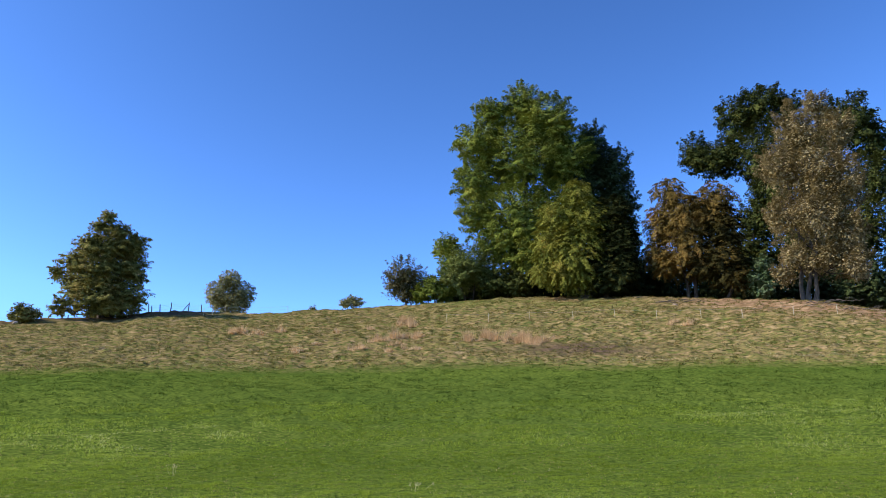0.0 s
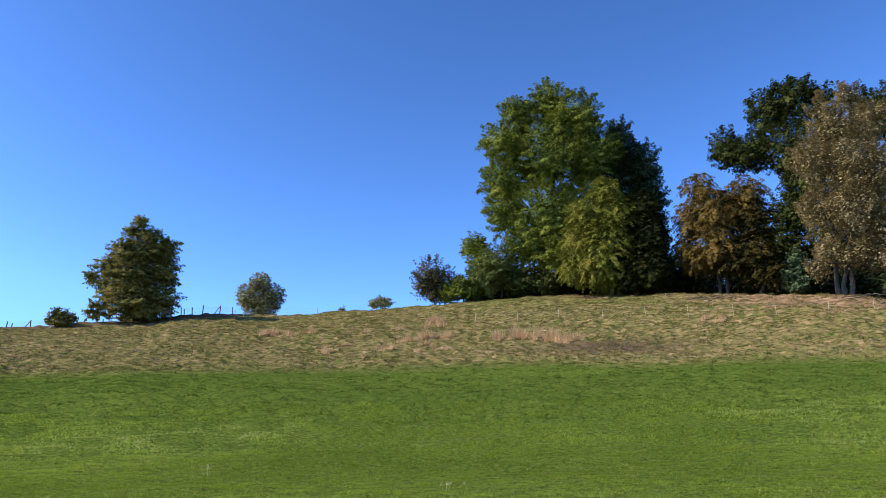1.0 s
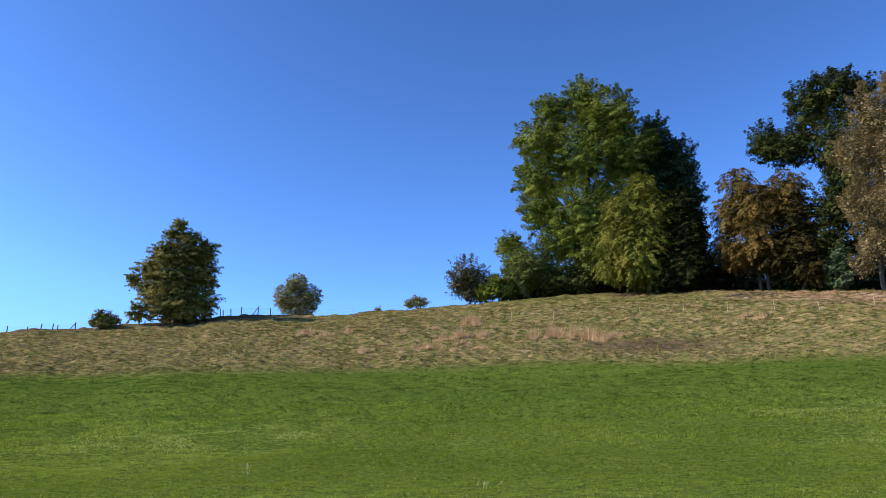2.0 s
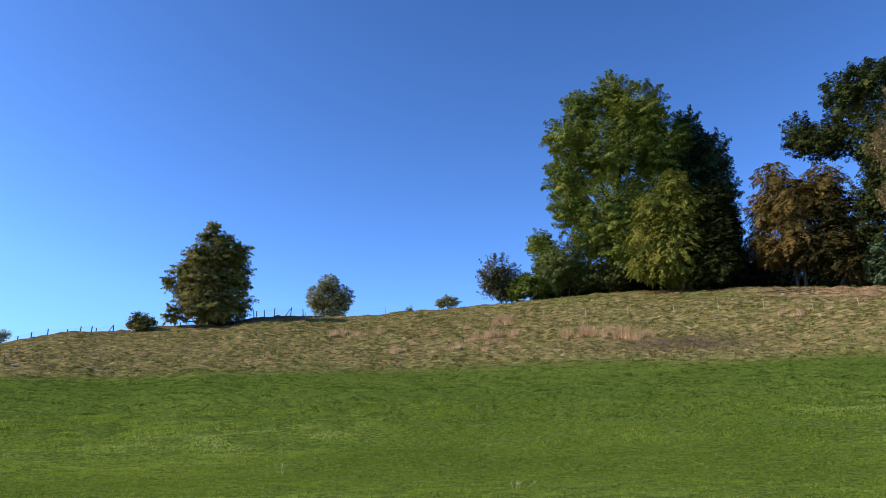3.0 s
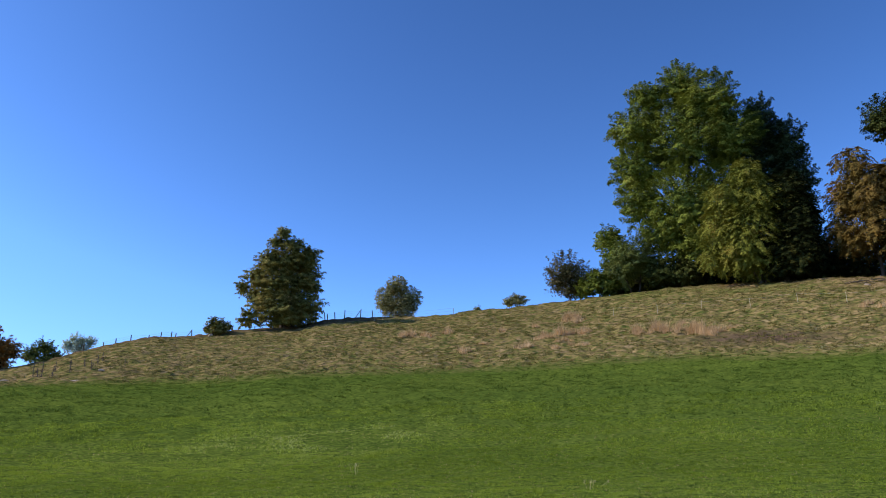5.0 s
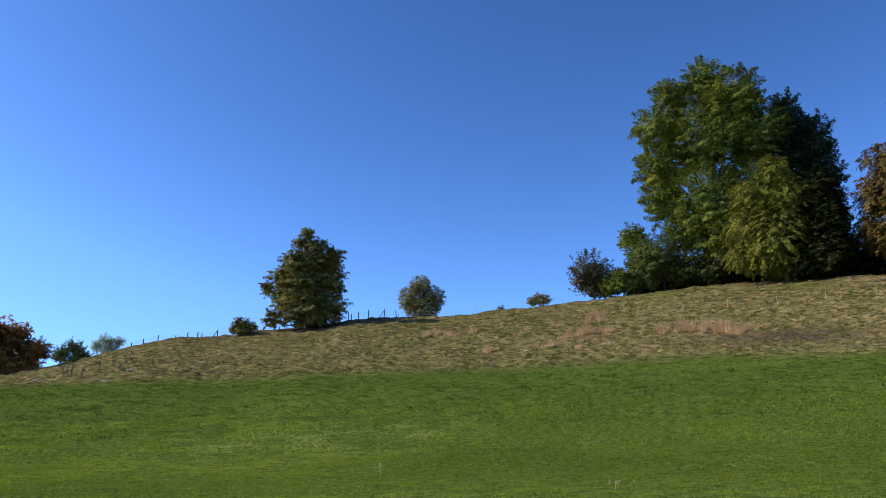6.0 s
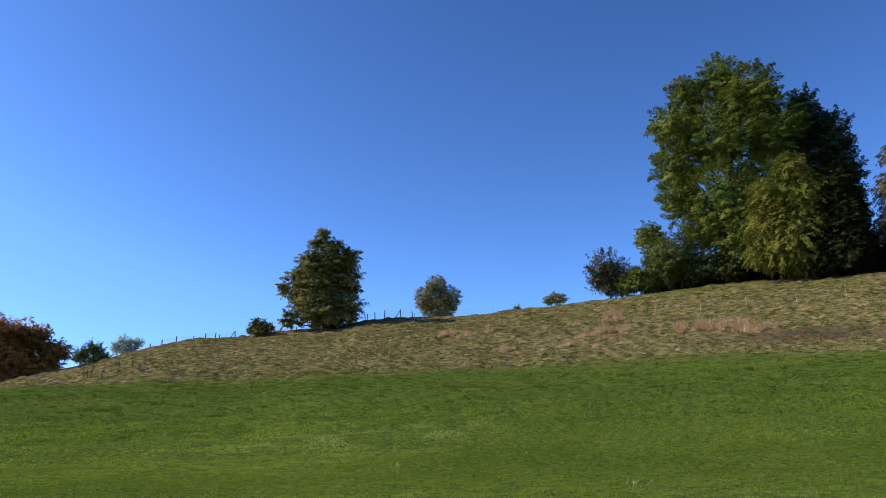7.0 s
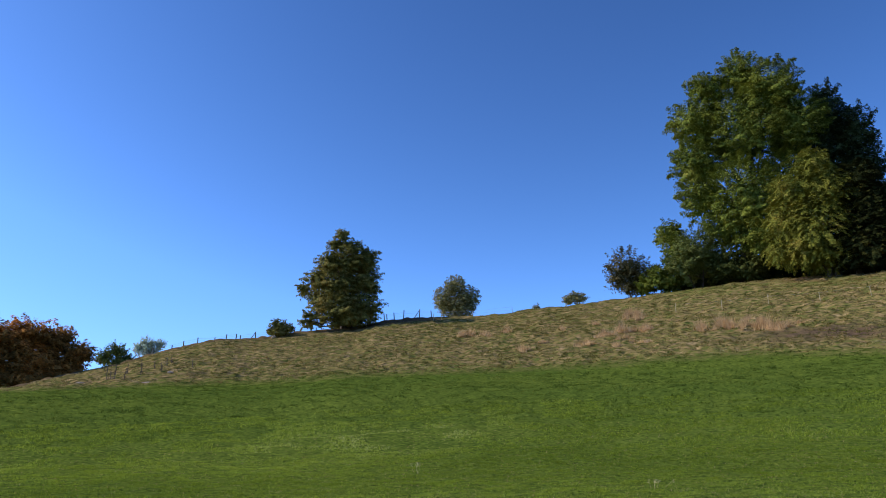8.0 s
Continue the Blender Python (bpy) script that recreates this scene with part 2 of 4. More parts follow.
LEAF_POPLAR = leaf_material("poplar_leaves", [(0.0, (0.093, 0.080, 0.036)), (0.4, (0.230, 0.182, 0.081)), (0.7, (0.373, 0.294, 0.143)), (1.0, (0.571, 0.471, 0.286))], 0.4, 0.25)
LEAF_CHESTNUT = leaf_material("chestnut_leaves", [(0.0, (0.084, 0.089, 0.025)), (0.45, (0.202, 0.193, 0.050)), (0.8, (0.347, 0.292, 0.084)), (1.0, (0.469, 0.312, 0.119))], 0.5, 0.3)
LEAF_WILLOW = leaf_material("willow_leaves", [(0.0, (0.085, 0.114, 0.031)), (0.5, (0.169, 0.204, 0.056)), (1.0, (0.263, 0.269, 0.091))], 0.5)
LEAF_BROWN = leaf_material("plum_leaves", [(0.0, (0.053, 0.053, 0.022)), (0.5, (0.123, 0.115, 0.047)), (1.0, (0.246, 0.193, 0.095))], 0.6)
LEAF_BIRCH = leaf_material("birch_leaves", [(0.0, (0.141, 0.156, 0.059)), (0.5, (0.300, 0.283, 0.119)), (1.0, (0.506, 0.439, 0.190))], 0.6)
LEAF_SILVER = leaf_material("silver_leaves", [(0.0, (0.311, 0.370, 0.281)), (0.5, (0.545, 0.622, 0.505)), (1.0, (0.816, 0.875, 0.749))], 0.6)
LEAF_BLUE = leaf_material("blue_leaves", [(0.0, (0.058, 0.098, 0.036)), (0.5, (0.111, 0.163, 0.072)), (1.0, (0.221, 0.273, 0.169))], 0.9)
# darkened leaf colour that carries the shade on the hornbeam's right side
LEAF_HORNBEAM_SHADED = leaf_material("shaded_hornbeam_leaves", [(0.0, (0.016, 0.023, 0.009)), (0.6, (0.037, 0.046, 0.014)), (1.0, (0.102, 0.090, 0.020))], 0.4, 0.15)
# the beech's leaves darkened: shade painted in for its unlit side
LEAF_BEECH_SHADED = leaf_material("shaded_beech_leaves", [(0.0, (0.025, 0.026, 0.010)), (0.6, (0.064, 0.055, 0.017)), (1.0, (0.166, 0.108, 0.026))], 0.4, 0.15)
LEAF_RED = leaf_material("autumn_leaves", [(0.0, (0.115, 0.089, 0.029)), (0.45, (0.336, 0.185, 0.058)), (0.75, (0.637, 0.305, 0.078)), (1.0, (0.886, 0.419, 0.114))], 0.35, 0.45)


# ---- building helpers ----
def mesh_of(name, verts, faces, material, smooth=False):
    """A mesh from arrays: verts (n, 3), faces (m, 3 or 4)."""
    me = bpy.data.meshes.new(name)
    k = faces.shape[1]
    me.vertices.add(len(verts))
    me.vertices.foreach_set("co", np.asarray(verts, np.float32).ravel())
    me.loops.add(faces.size)
    me.loops.foreach_set("vertex_index", faces.astype(np.int32).ravel())
    me.polygons.add(len(faces))
    me.polygons.foreach_set("loop_start", np.arange(0, faces.size, k, dtype=np.int32))
    if smooth:
        me.polygons.foreach_set("use_smooth", np.ones(len(faces), bool))
    me.materials.append(material)
    me.update(calc_edges=True)
    return me


def part(name, me, parent, label="", m=None):
    ob = new(name, me)
    ob.parent = parent
    if m is not None:
        ob.matrix_basis = m
    return tagged(ob, label)


def on_ground(az, d, up=0.0):
    a = radians(az)
    return (d * math.sin(a), d * math.cos(a), float(ground_z(az, d)[0]) + up)


def thing(name, az, d, label, category, group="", kind="", sink=0.0):
    """An Empty on the ground at a bearing and distance, turned to face the path."""
    ob = new(name)
    ob.matrix_basis = Matrix.Translation(on_ground(az, d, -sink)) @ pose(0, 0, 0, 0, 0, -az)
    return tagged(ob, label, category, group, kind)


def tubes(paths, sides=6):
    """Tapered tubes: each path is rows of (x, y, z, radius)."""
    vs, fs, at = [], [], 0
    for path in paths:
        path = np.asarray(path, float)
        n = len(path)
        way = np.gradient(path[:, :3], axis=0)
        way /= np.linalg.norm(way, axis=1, keepdims=True) + 1e-9
        ref = np.where(np.abs(way[:, 2:3]) < 0.9, [[0, 0, 1.0]], [[1.0, 0, 0]])
        u = np.cross(way, ref)
        u /= np.linalg.norm(u, axis=1, keepdims=True)
        w = np.cross(way, u)
        ang = np.arange(sides) * 2 * np.pi / sides
        ring = path[:, None, :3] + path[:, None, 3:] * (np.cos(ang)[None, :, None] * u[:, None] + np.sin(ang)[None, :, None] * w[:, None])
        vs.append(ring.reshape(-1, 3))
        i, j = np.meshgrid(np.arange(n - 1), np.arange(sides), indexing="ij")
        a, c = at + i * sides + j, at + i * sides + (j + 1) % sides
        fs.append(np.stack([a, c, c + sides, a + sides], -1).reshape(-1, 4))
        at += n * sides
    return np.concatenate(vs), np.concatenate(fs)


def bent(rng, a, b, r0, r1, n=6, sway=0.06, sag=0.0):
    """A wandering path from a to b, thinning from r0 to r1."""
    a, b = np.asarray(a, float), np.asarray(b, float)
    t = np.linspace(0, 1, n)[:, None]
    p = a + (b - a) * t
    size = np.linalg.norm(b - a)
    wob = rng.normal(size=(n, 3)) * sway * size
    wob[0] = wob[-1] = 0
    p = p + wob
    p[:, 2:] += sag * size * t * (1 - t)
    return np.concatenate([p, r0 + (r1 - r0) * t], 1)


def leaves_at(rng, centres, out, size, long=1.6, up=0.3, wild=0.24):
    """Small pointed leaves at the centres, turned outwards, upwards and by chance."""
    n = len(centres)
    nor = out + [[0, 0, up]] + rng.normal(size=(n, 3)) * wild
    nor /= np.linalg.norm(nor, axis=1, keepdims=True) + 1e-9
    t = np.cross(nor, rng.normal(size=(n, 3)))
    t /= np.linalg.norm(t, axis=1, keepdims=True) + 1e-9
    w = np.cross(nor, t)
    s = np.reshape(size * np.ones(n), (n, 1)) * rng.uniform(0.6, 1.3, (n, 1))
    a, b = centres - t * s * long / 2, centres + t * s * long / 2 + w * s * 0.4
    c = centres + t * s * 0.1 - w * s * 0.75 - nor * s * 0.1
    vs = np.stack([a, b, c], 1).reshape(-1, 3)
    return vs, np.arange(3 * n).reshape(-1, 3)


def crown_points(rng, lobes, cover, leaf, depth, droop, lump, full, rise, flat, core):
    """Leaf places, outward ways and sizes: each lobe of a crown carries boughs, each bough a tapering spray of leaves
    that reaches outwards, lifts by rise, bows over by droop and is as thick as flat."""
    pts, outs, sizes, twigs = [], [], [], []
    right, left = max(q[0] + q[2] for q in lobes), min(q[0] - q[2] for q in lobes)
    half, mid = max(1.0, (right - left) / 2), (right + left) / 2
    for x, z, rx, rz in lobes:
        k = depth * half * math.sqrt(max(0.1, 1 - ((x - mid) / half) ** 2))
        sides = ((-1, 1.0), (1, 0.45)) if k > 0.35 * rx else ((0, 1.0),)
        for side, share in sides:
            c = np.array([x, side * k * 0.55 * rng.uniform(0.7, 1.2), z])
            r = np.array([rx, (rx + rz) / 2, rz])
            mean = r.mean()
            size = min(lump, 0.75 * mean)
            area = 4 * math.pi * (r[0] * r[1] + r[1] * r[2] + r[0] * r[2]) / 3
            nb = max(7, int(full * share * area / (0.42 * size * size)))
            way = rng.normal(size=(nb, 3))
            way /= np.linalg.norm(way, axis=1, keepdims=True)
            span = size * rng.uniform(0.6, 1.2, nb)
            foot = c + way * r * np.clip(1.0 - 0.92 * size / mean * rng.uniform(0.75, 1.45, (nb, 1)), 0.1, 1)
            axis = way * [1, 1, 0.55] + [0, 0, rise] + rng.normal(size=(nb, 3)) * 0.22
            axis /= np.linalg.norm(axis, axis=1, keepdims=True)
            flank = np.cross(axis, [0, 0, 1.0]) + rng.normal(size=(nb, 3)) * 0.05
            flank /= np.linalg.norm(flank, axis=1, keepdims=True) + 1e-9
            over = np.cross(flank, axis)
            per = np.maximum(6, (cover * 1.15 * span * span / (leaf * leaf)).astype(int))
            i = np.repeat(np.arange(nb), per)
            m = len(i)
            t = rng.uniform(0, 1, m) ** 0.75
            girth = 0.34 * span[i] * np.sqrt(np.clip(1.15 - t, 0.05, 1)) * np.clip(3.0 * t + 0.3, 0, 1)
            u, w = rng.normal(size=m) * 0.62, rng.normal(size=m) * 0.55
            p = foot[i] + axis[i] * (t * span[i])[:, None] + flank[i] * (u * girth)[:, None] + over[i] * (w * girth * flat)[:, None]
            p[:, 2] -= droop * span[i] * t * t * 0.8 + 0.25 * girth * u * u
            pts.append(p)
            outs.append(over[i] * (0.75 + 0.5 * w[:, None]) + axis[i] * 0.5 + flank[i] * u[:, None] * 0.6 + way[i] * 0.35)
            sizes.append(np.full(m, leaf))
            n = int(core * share * area / (leaf * leaf * 3.2))
            deep = rng.normal(size=(n, 3))
            deep *= rng.uniform(0.1, 0.78, (n, 1)) / (np.linalg.norm(deep, axis=1, keepdims=True) + 1e-9)
            pts.append(c + deep * r)
            outs.append(deep)
            sizes.append(np.full(n, leaf * 1.5))
            twigs.append((c, (foot + axis * span[:, None] * 0.5)[rng.permutation(nb)[:12]]))
    return np.concatenate(pts), np.concatenate(outs), np.concatenate(sizes), twigs


def tree(name, az, d, lobes, leafy, label, category="tree", leaf=0.3, cover=1.0, depth=0.8, droop=0.0,
         bark=BARK, trunk=0.3, stems=((0.0, 0.0),), group="", seed=1, low=0.25, long=1.6, lump=1.2, full=1.0, rise=0.35, flat=0.5, core=0.7):
    """A tree or bush: stems that rise to its crown, limbs to every lobe, twigs, and a crown of leaves."""
    rng = np.random.RandomState(seed)
    root = thing(name, az, d, label, category, group)
    pts, outs, sizes, twigs = crown_points(rng, lobes, cover, leaf, depth, droop, lump, full, rise, flat, core)
    keep = pts[:, 2] > 0.08
    vs, fs = leaves_at(rng, pts[keep], outs[keep], sizes[keep], long)
    part("crown", mesh_of("crown", vs, fs, leafy), root)
    top = max(q[1] + 0.4 * q[3] for q in lobes)
    midx = np.average([q[0] for q in lobes], weights=[q[2] * q[3] for q in lobes])
    paths, spines, stocks = [], [], []
    whole = category == "tree"
    for sx, sy in stems:
        end = (midx * 0.6 + sx * 3.0, sy * 3.0, top * 0.86)
        sp = bent(rng, (sx, sy, -0.5), end, trunk, trunk * 0.16, 10, 0.018)
        sp[0, 3] *= 1.5
        sp[1, 3] *= 1.08
        spines.append(sp)
        paths.append(sp)
        if whole:
            v, f = tubes([sp], 8)
            stocks.append(part("trunk", mesh_of("trunk", v, f, bark, True), root))
    for c, ends in twigs:
        pick = rng.randint(len(spines))
        sp = spines[pick]
        want = max(low * top * 0.7, c[2] - 0.45 * np.hypot(c[0], c[1]) - 0.08 * top)
        k = int(np.argmin(np.abs(sp[:, 2] - want)))
        r = sp[k, 3] * 0.42
        branch = [bent(rng, sp[k, :3], c, r, r * 0.35, 6, 0.05, 0.12)]
        branch += [bent(rng, c, q, r * 0.34, r * 0.08, 4, 0.06) for q in ends]
        paths += branch
        if whole:
            v, f = tubes(branch, 6)
            part("limb", mesh_of("limb", v, f, bark, True), stocks[pick])
    if not whole:
        v, f = tubes(paths, 6)
        part("stems", mesh_of("stems", v, f, bark, True), root)
    return root


def bm_mesh(name, bm, material):
    me = bpy.data.meshes.new(name)
    bm.to_mesh(me)
    bm.free()
    me.materials.append(material)
    return me


# ---- the ground ----
def ground():
    view = np.arange(-56, 40.01, 0.16)
    rest = np.arange(43, 304, 4.0)
    az = np.concatenate([view, rest])
    d = np.concatenate([[0.0], np.arange(2, 12, 1.0), np.arange(12, 50, 0.3), np.arange(50, 96, 0.22), np.arange(96, 130, 1.5),
                        np.geomspace(132, 4500, 40)])
    wrap = (az + 180) % 360 - 180
    A, D = np.meshgrid(wrap, d)
    z = ground_z(A.ravel(), D.ravel())
    ra = np.radians(A.ravel())
    verts = np.stack([D.ravel() * np.sin(ra), D.ravel() * np.cos(ra), z], 1)
    na, nd = len(az), len(d)
    i, j = np.meshgrid(np.arange(nd - 1), np.arange(na), indexing="ij")
    a, b_ = i * na + j, i * na + (j + 1) % na
    faces = np.stack([a, b_, b_ + na, a + na], -1).reshape(-1, 4)
    me = mesh_of("ground", verts, faces[:, ::-1], TURF, True)
    dd, aa = D.ravel(), A.ravel()
    _, edge, crest = hill(aa, dd)
    x, y = verts[:, 0], verts[:, 1]
    wob = 1.6 * (lumps(x / 5, y / 5) - 0.5) + 1.2 * (lumps(x / 1.2, y / 1.2) - 0.5)
    zone = np.clip((dd - edge + 2.6 + wob) / 6.5, 0, 1) ** 0.8
    zone *= 0.80 + 0.20 * lumps(x / 3, y / 2)
    zone *= 1 - 0.6 * np.clip((aa + 4) / 4, 0, 1) * np.clip((15 - aa) / 4, 0, 1) * np.clip((dd - crest + 9) / 4, 0, 1) * lumps(x / 4 + 3, y / 2)
    bare = np.exp(-((aa - 9.5) / 5.0) ** 2 - ((dd - 59.5) / 2.6) ** 2) * 1.3 * (0.3 + lumps(x / 1.5, y / 0.8))
    bare = np.maximum(bare, np.clip((dd - crest + 3.0) / 4, 0, 1) * np.clip((az_wood(aa)), 0, 1) * 0.9)
    bare = np.maximum(bare, np.exp(-((dd - crest + 0.8) / 2.0) ** 2) * np.clip((-15 - aa) / 3, 0, 1) * (0.6 + 0.5 * lumps(x / 2, y / 2)))
    # soil bank right of the chestnut; the dark earth also paints in the tree's shadow
    shaded_bank = np.clip((aa + 24.5) / 2, 0, 1) * np.clip((-16.5 - aa) / 2, 0, 1) * np.clip((dd - crest + 5.5) / 1.2, 0, 1) * np.clip((crest + 8 - dd) / 3, 0, 1)
    bare = np.maximum(bare, shaded_bank * (0.75 + 0.3 * lumps(x / 1.2, y / 1.2)))
    col = me.color_attributes.new("zone", "FLOAT_COLOR", "POINT")
    litter = np.clip((aa - 15) / 5, 0, 1) * np.clip((36 - aa) / 4, 0, 1) * np.clip((dd - crest + 8.5 + 5 * (lumps(x / 2.5, y / 1.5) - 0.5)) / 3, 0, 1) * 0.85
    litter = np.maximum(litter, np.exp(-((aa - 9.5) / 1.5) ** 2) * np.clip((dd - 82) / 3, 0, 1) * 0.8)
    data = np.stack([zone, np.clip(bare, 0, 1), np.clip(litter, 0, 1), 1 + 0 * zone], 1)
    uvs = me.uv_layers.new(name="contour")
    idx = np.empty(len(me.loops), np.int32)
    me.loops.foreach_get("vertex_index", idx)
    turn = aa[idx].reshape(-1, 4)
    turn = np.where((np.ptp(turn, axis=1, keepdims=True) > 180) & (turn < 0), turn + 360, turn).ravel()
    flat = np.stack([np.radians(turn) * 65, dd[idx]], 1)
    uvs.data.foreach_set("uv", flat.astype(np.float32).ravel())
    col.data.foreach_set("color", data.astype(np.float32).ravel())
    return tagged(new("ground", me), "green mown field rising to brown rough pasture on a hill", "ground", kind="structure")


def az_wood(aa):
    return np.clip((aa - 1) / 8, 0, 1) * np.clip((50 - aa) / 10, 0, 1)


ground()


def scatter(rng, n, a0, a1, d0, d1, power=1.0):
    """Bearings and distances spread over a fan; power below 1 crowds them to the near side."""
    az = rng.uniform(a0, a1, n)
    u = rng.uniform(0, 1, n) ** (1 / power)
    return az, np.sqrt(d0 * d0 + u * (d1 * d1 - d0 * d0))


def tufts(rng, az, d, height, width, blades, spread, lean=0.5):
    """Upright tapering blades in tufts at bearings and distances."""
    n = len(az)
    ra = np.radians(az)
    foot = np.stack([d * np.sin(ra), d * np.cos(ra), ground_z(az, d) - 0.02], 1)
    i = np.repeat(np.arange(n), blades)
    m = len(i)
    off = rng.normal(size=(m, 2)) * spread
    p = foot[i]
    p[:, :2] += off
    turn = rng.uniform(0, 2 * np.pi, m)
    h = (np.atleast_1d(height) * np.ones(n))[i] * rng.uniform(0.55, 1.25, m)
    side = np.stack([np.cos(turn), np.sin(turn), 0 * turn], 1) * width / 2
    bow = rng.normal(size=m) * lean * h
    tip = p + np.stack([-np.sin(turn) * bow, np.cos(turn) * bow, h], 1)
    vs = np.stack([p - side, p + side, tip], 1).reshape(-1, 3)
    return vs, np.arange(3 * m).reshape(-1, 3)


def stuff(name, vs, fs, material, label, category):
    return tagged(new(name, mesh_of(name, vs, fs, material)), label, category, kind="stuff")


def field_grass():
    rng = np.random.RandomState(3)
    az, d = scatter(rng, 105000, -50, 35, 11, 21)
    x, y = d * np.sin(np.radians(az)), d * np.cos(np.radians(az))
    tall = 0.018 + 0.05 * lumps(x / 0.35, y / 0.35) * lumps(x / 0.12 + 7, y / 0.12)
    v1, f1 = tufts(rng, az, d, tall, 0.021, 5, 0.04, 1.5)
    az, d = scatter(rng, 62000, -50, 35, 21, 33)
    x, y = d * np.sin(np.radians(az)), d * np.cos(np.radians(az))
    patch = lumps(np.radians(az) * 26, d / 0.9) + 0.5 * lumps(x / 0.4, y / 0.4)
    keep = patch > 0.68
    v2, f2 = tufts(rng, az[keep], d[keep], 0.02 + 0.035 * patch[keep], 0.028, 3, 0.06, 1.5)
    vs = np.concatenate([v1, v2])
    stuff("meadow_grass", vs, np.arange(len(vs)).reshape(-1, 3), BLADES, "short bright green mown grass of the lower field", "grass")
    az, d = scatter(rng, 90000, -50, 35, 26, 52.5, 1.15)
    x, y = d * np.sin(np.radians(az)), d * np.cos(np.radians(az))
    patch = lumps(np.radians(az) * 110, d / 0.55) + 0.7 * lumps(x / 0.4, y / 0.4)
    keep = patch > rng.uniform(0.65, 1.35, len(az))
    vs, fs = tufts(rng, az[keep], d[keep], 0.012 + 0.05 * patch[keep], 0.05, 4, 0.08, 0.9)
    stuff("field_tufts", vs, fs, CLOVER, "deep green uneven tufts in rows across the upper field", "grass")


def pasture_grass():
    rng = np.random.RandomState(4)
    az, d = scatter(rng, 60000, -52, 36, 50, 95)
    x, y = d * np.sin(np.radians(az)), d * np.cos(np.radians(az))
    keep = (lumps(x / 1.6 + 40, y / 0.9) > rng.uniform(0.2, 0.75, len(az))) & (rng.uniform(0, 1, len(az)) < (d - 50.5) / 5)
    keep &= ~((az < -15) & (d > hill(az, d)[2] - np.where((az > -24.5) & (az < -16.5), 5.0, 2.8)))
    v1, f1 = tufts(rng, az[keep], d[keep], 0.085, 0.055, 5, 0.13, 1.5)
    stuff("pasture_grass", v1, f1, PASTURE, "grazed tussocky grass with straw patches on the slope", "grass")
    az, d = scatter(rng, 26000, -52, 36, 52, 93)
    x, y = d * np.sin(np.radians(az)), d * np.cos(np.radians(az))
    keep = (lumps(x / 2.4 + 9, y / 1.3) + 0.4 * lumps(x / 11, y / 7) > rng.uniform(0.35, 1.1, len(az))) & ~((az < -15) & (d > hill(az, d)[2] - np.where((az > -24.5) & (az < -16.5), 5.4, 3.2))) & (rng.uniform(0, 1, len(az)) < np.clip((az + 40) / 9, 0.1, 1))
    az, d = az[keep], d[keep]
    v2, f2 = tufts(rng, az, d, rng.uniform(0.06, 0.15, len(az)), 0.07, 14, 0.11, 1.0)
    stuff("tussocks", v2, f2, TUSSOCK, "olive green grass tussocks standing in the grazed pasture", "grass")


def dry_clump(az, d, wide, deep, tall, seed):
    """Fountains of dry stalks, tallest in the middle of their patch."""
    rng = np.random.RandomState(seed)
    root = np.array(on_ground(az, d))
    k = max(3, int(wide * deep * 3.4))
    u, w = rng.uniform(-1, 1, k), rng.uniform(-1, 1, k)
    h = tall * np.clip(1.15 - 0.7 * u * u, 0.4, 1) * rng.uniform(0.45, 1.0, k)
    a, dd = az + np.degrees(u * wide / 2 / d), d + w * deep / 2
    v1, f1 = tufts(rng, a, dd, h * 1.3 * rng.uniform(0.5, 1.3, k), 0.034, 60, 0.15, 0.55)
    v2, f2 = tufts(rng, a, dd, h * 0.45, 0.04, 26, 0.22, 0.9)
    vs = np.concatenate([v1, v2])
    ob = stuff("dry_grass", vs - root, np.arange(len(vs)).reshape(-1, 3), STRAW, "tall dry straw-coloured grass clump on the pasture", "grass")
    ob.location = root
    ob["group"] = "dry grass clumps"


field_grass()
pasture_grass()


def dry_blades():
    """Pale dead blades that lie among the mown grass."""
    rng = np.random.RandomState(5)
    az, d = scatter(rng, 9000, -50, 35, 11, 26, 0.8)
    vs, fs = tufts(rng, az, d, 0.035, 0.014, 2, 0.05, 1.6)
    stuff("dry_blades", vs, fs, STRAW, "pale dead blades lying among the mown grass", "grass")


dry_blades()

# ---- trees on the crest ----
CHESTNUT = [(-0.5, 11.4, 0.8, 0.8), (2.5, 8.9, 1.6, 1.1), (-0.7, 11.0, 1.0, 1.2), (-1.6, 10.0, 1.1, 0.9), (0.6, 9.7, 1.5, 1.4), (-2.0, 8.1, 1.9, 1.7), (1.8, 8.1, 2.0, 1.6), (0.0, 7.8, 2.4, 2.1), (-3.4, 6.1, 2.0, 1.5), (-5.0, 4.9, 1.1, 0.9),
            (2.2, 5.7, 2.4, 2.0), (-0.9, 5.2, 3.4, 2.7), (-3.1, 3.4, 2.0, 1.7), (2.1, 2.7, 2.7, 2.3), (0.4, 1.0, 3.2, 1.1), (-0.6, 2.1, 3.2, 2.3), (-3.9, 1.4, 1.8, 0.6), (-4.7, 0.8, 1.2, 0.4)]
tree("chestnut_tree", -24.6, 89.6, CHESTNUT, LEAF_CHESTNUT, "dark green chestnut tree with browning leaves on the ridge", leaf=0.135, cover=0.7, lump=1.4, full=0.85,
     trunk=0.28, stems=((0.3, 0.1), (-0.3, 0.3), (0.7, -0.3)), seed=11, low=0.05, rise=0.1, flat=0.4, droop=0.15, core=0.8)
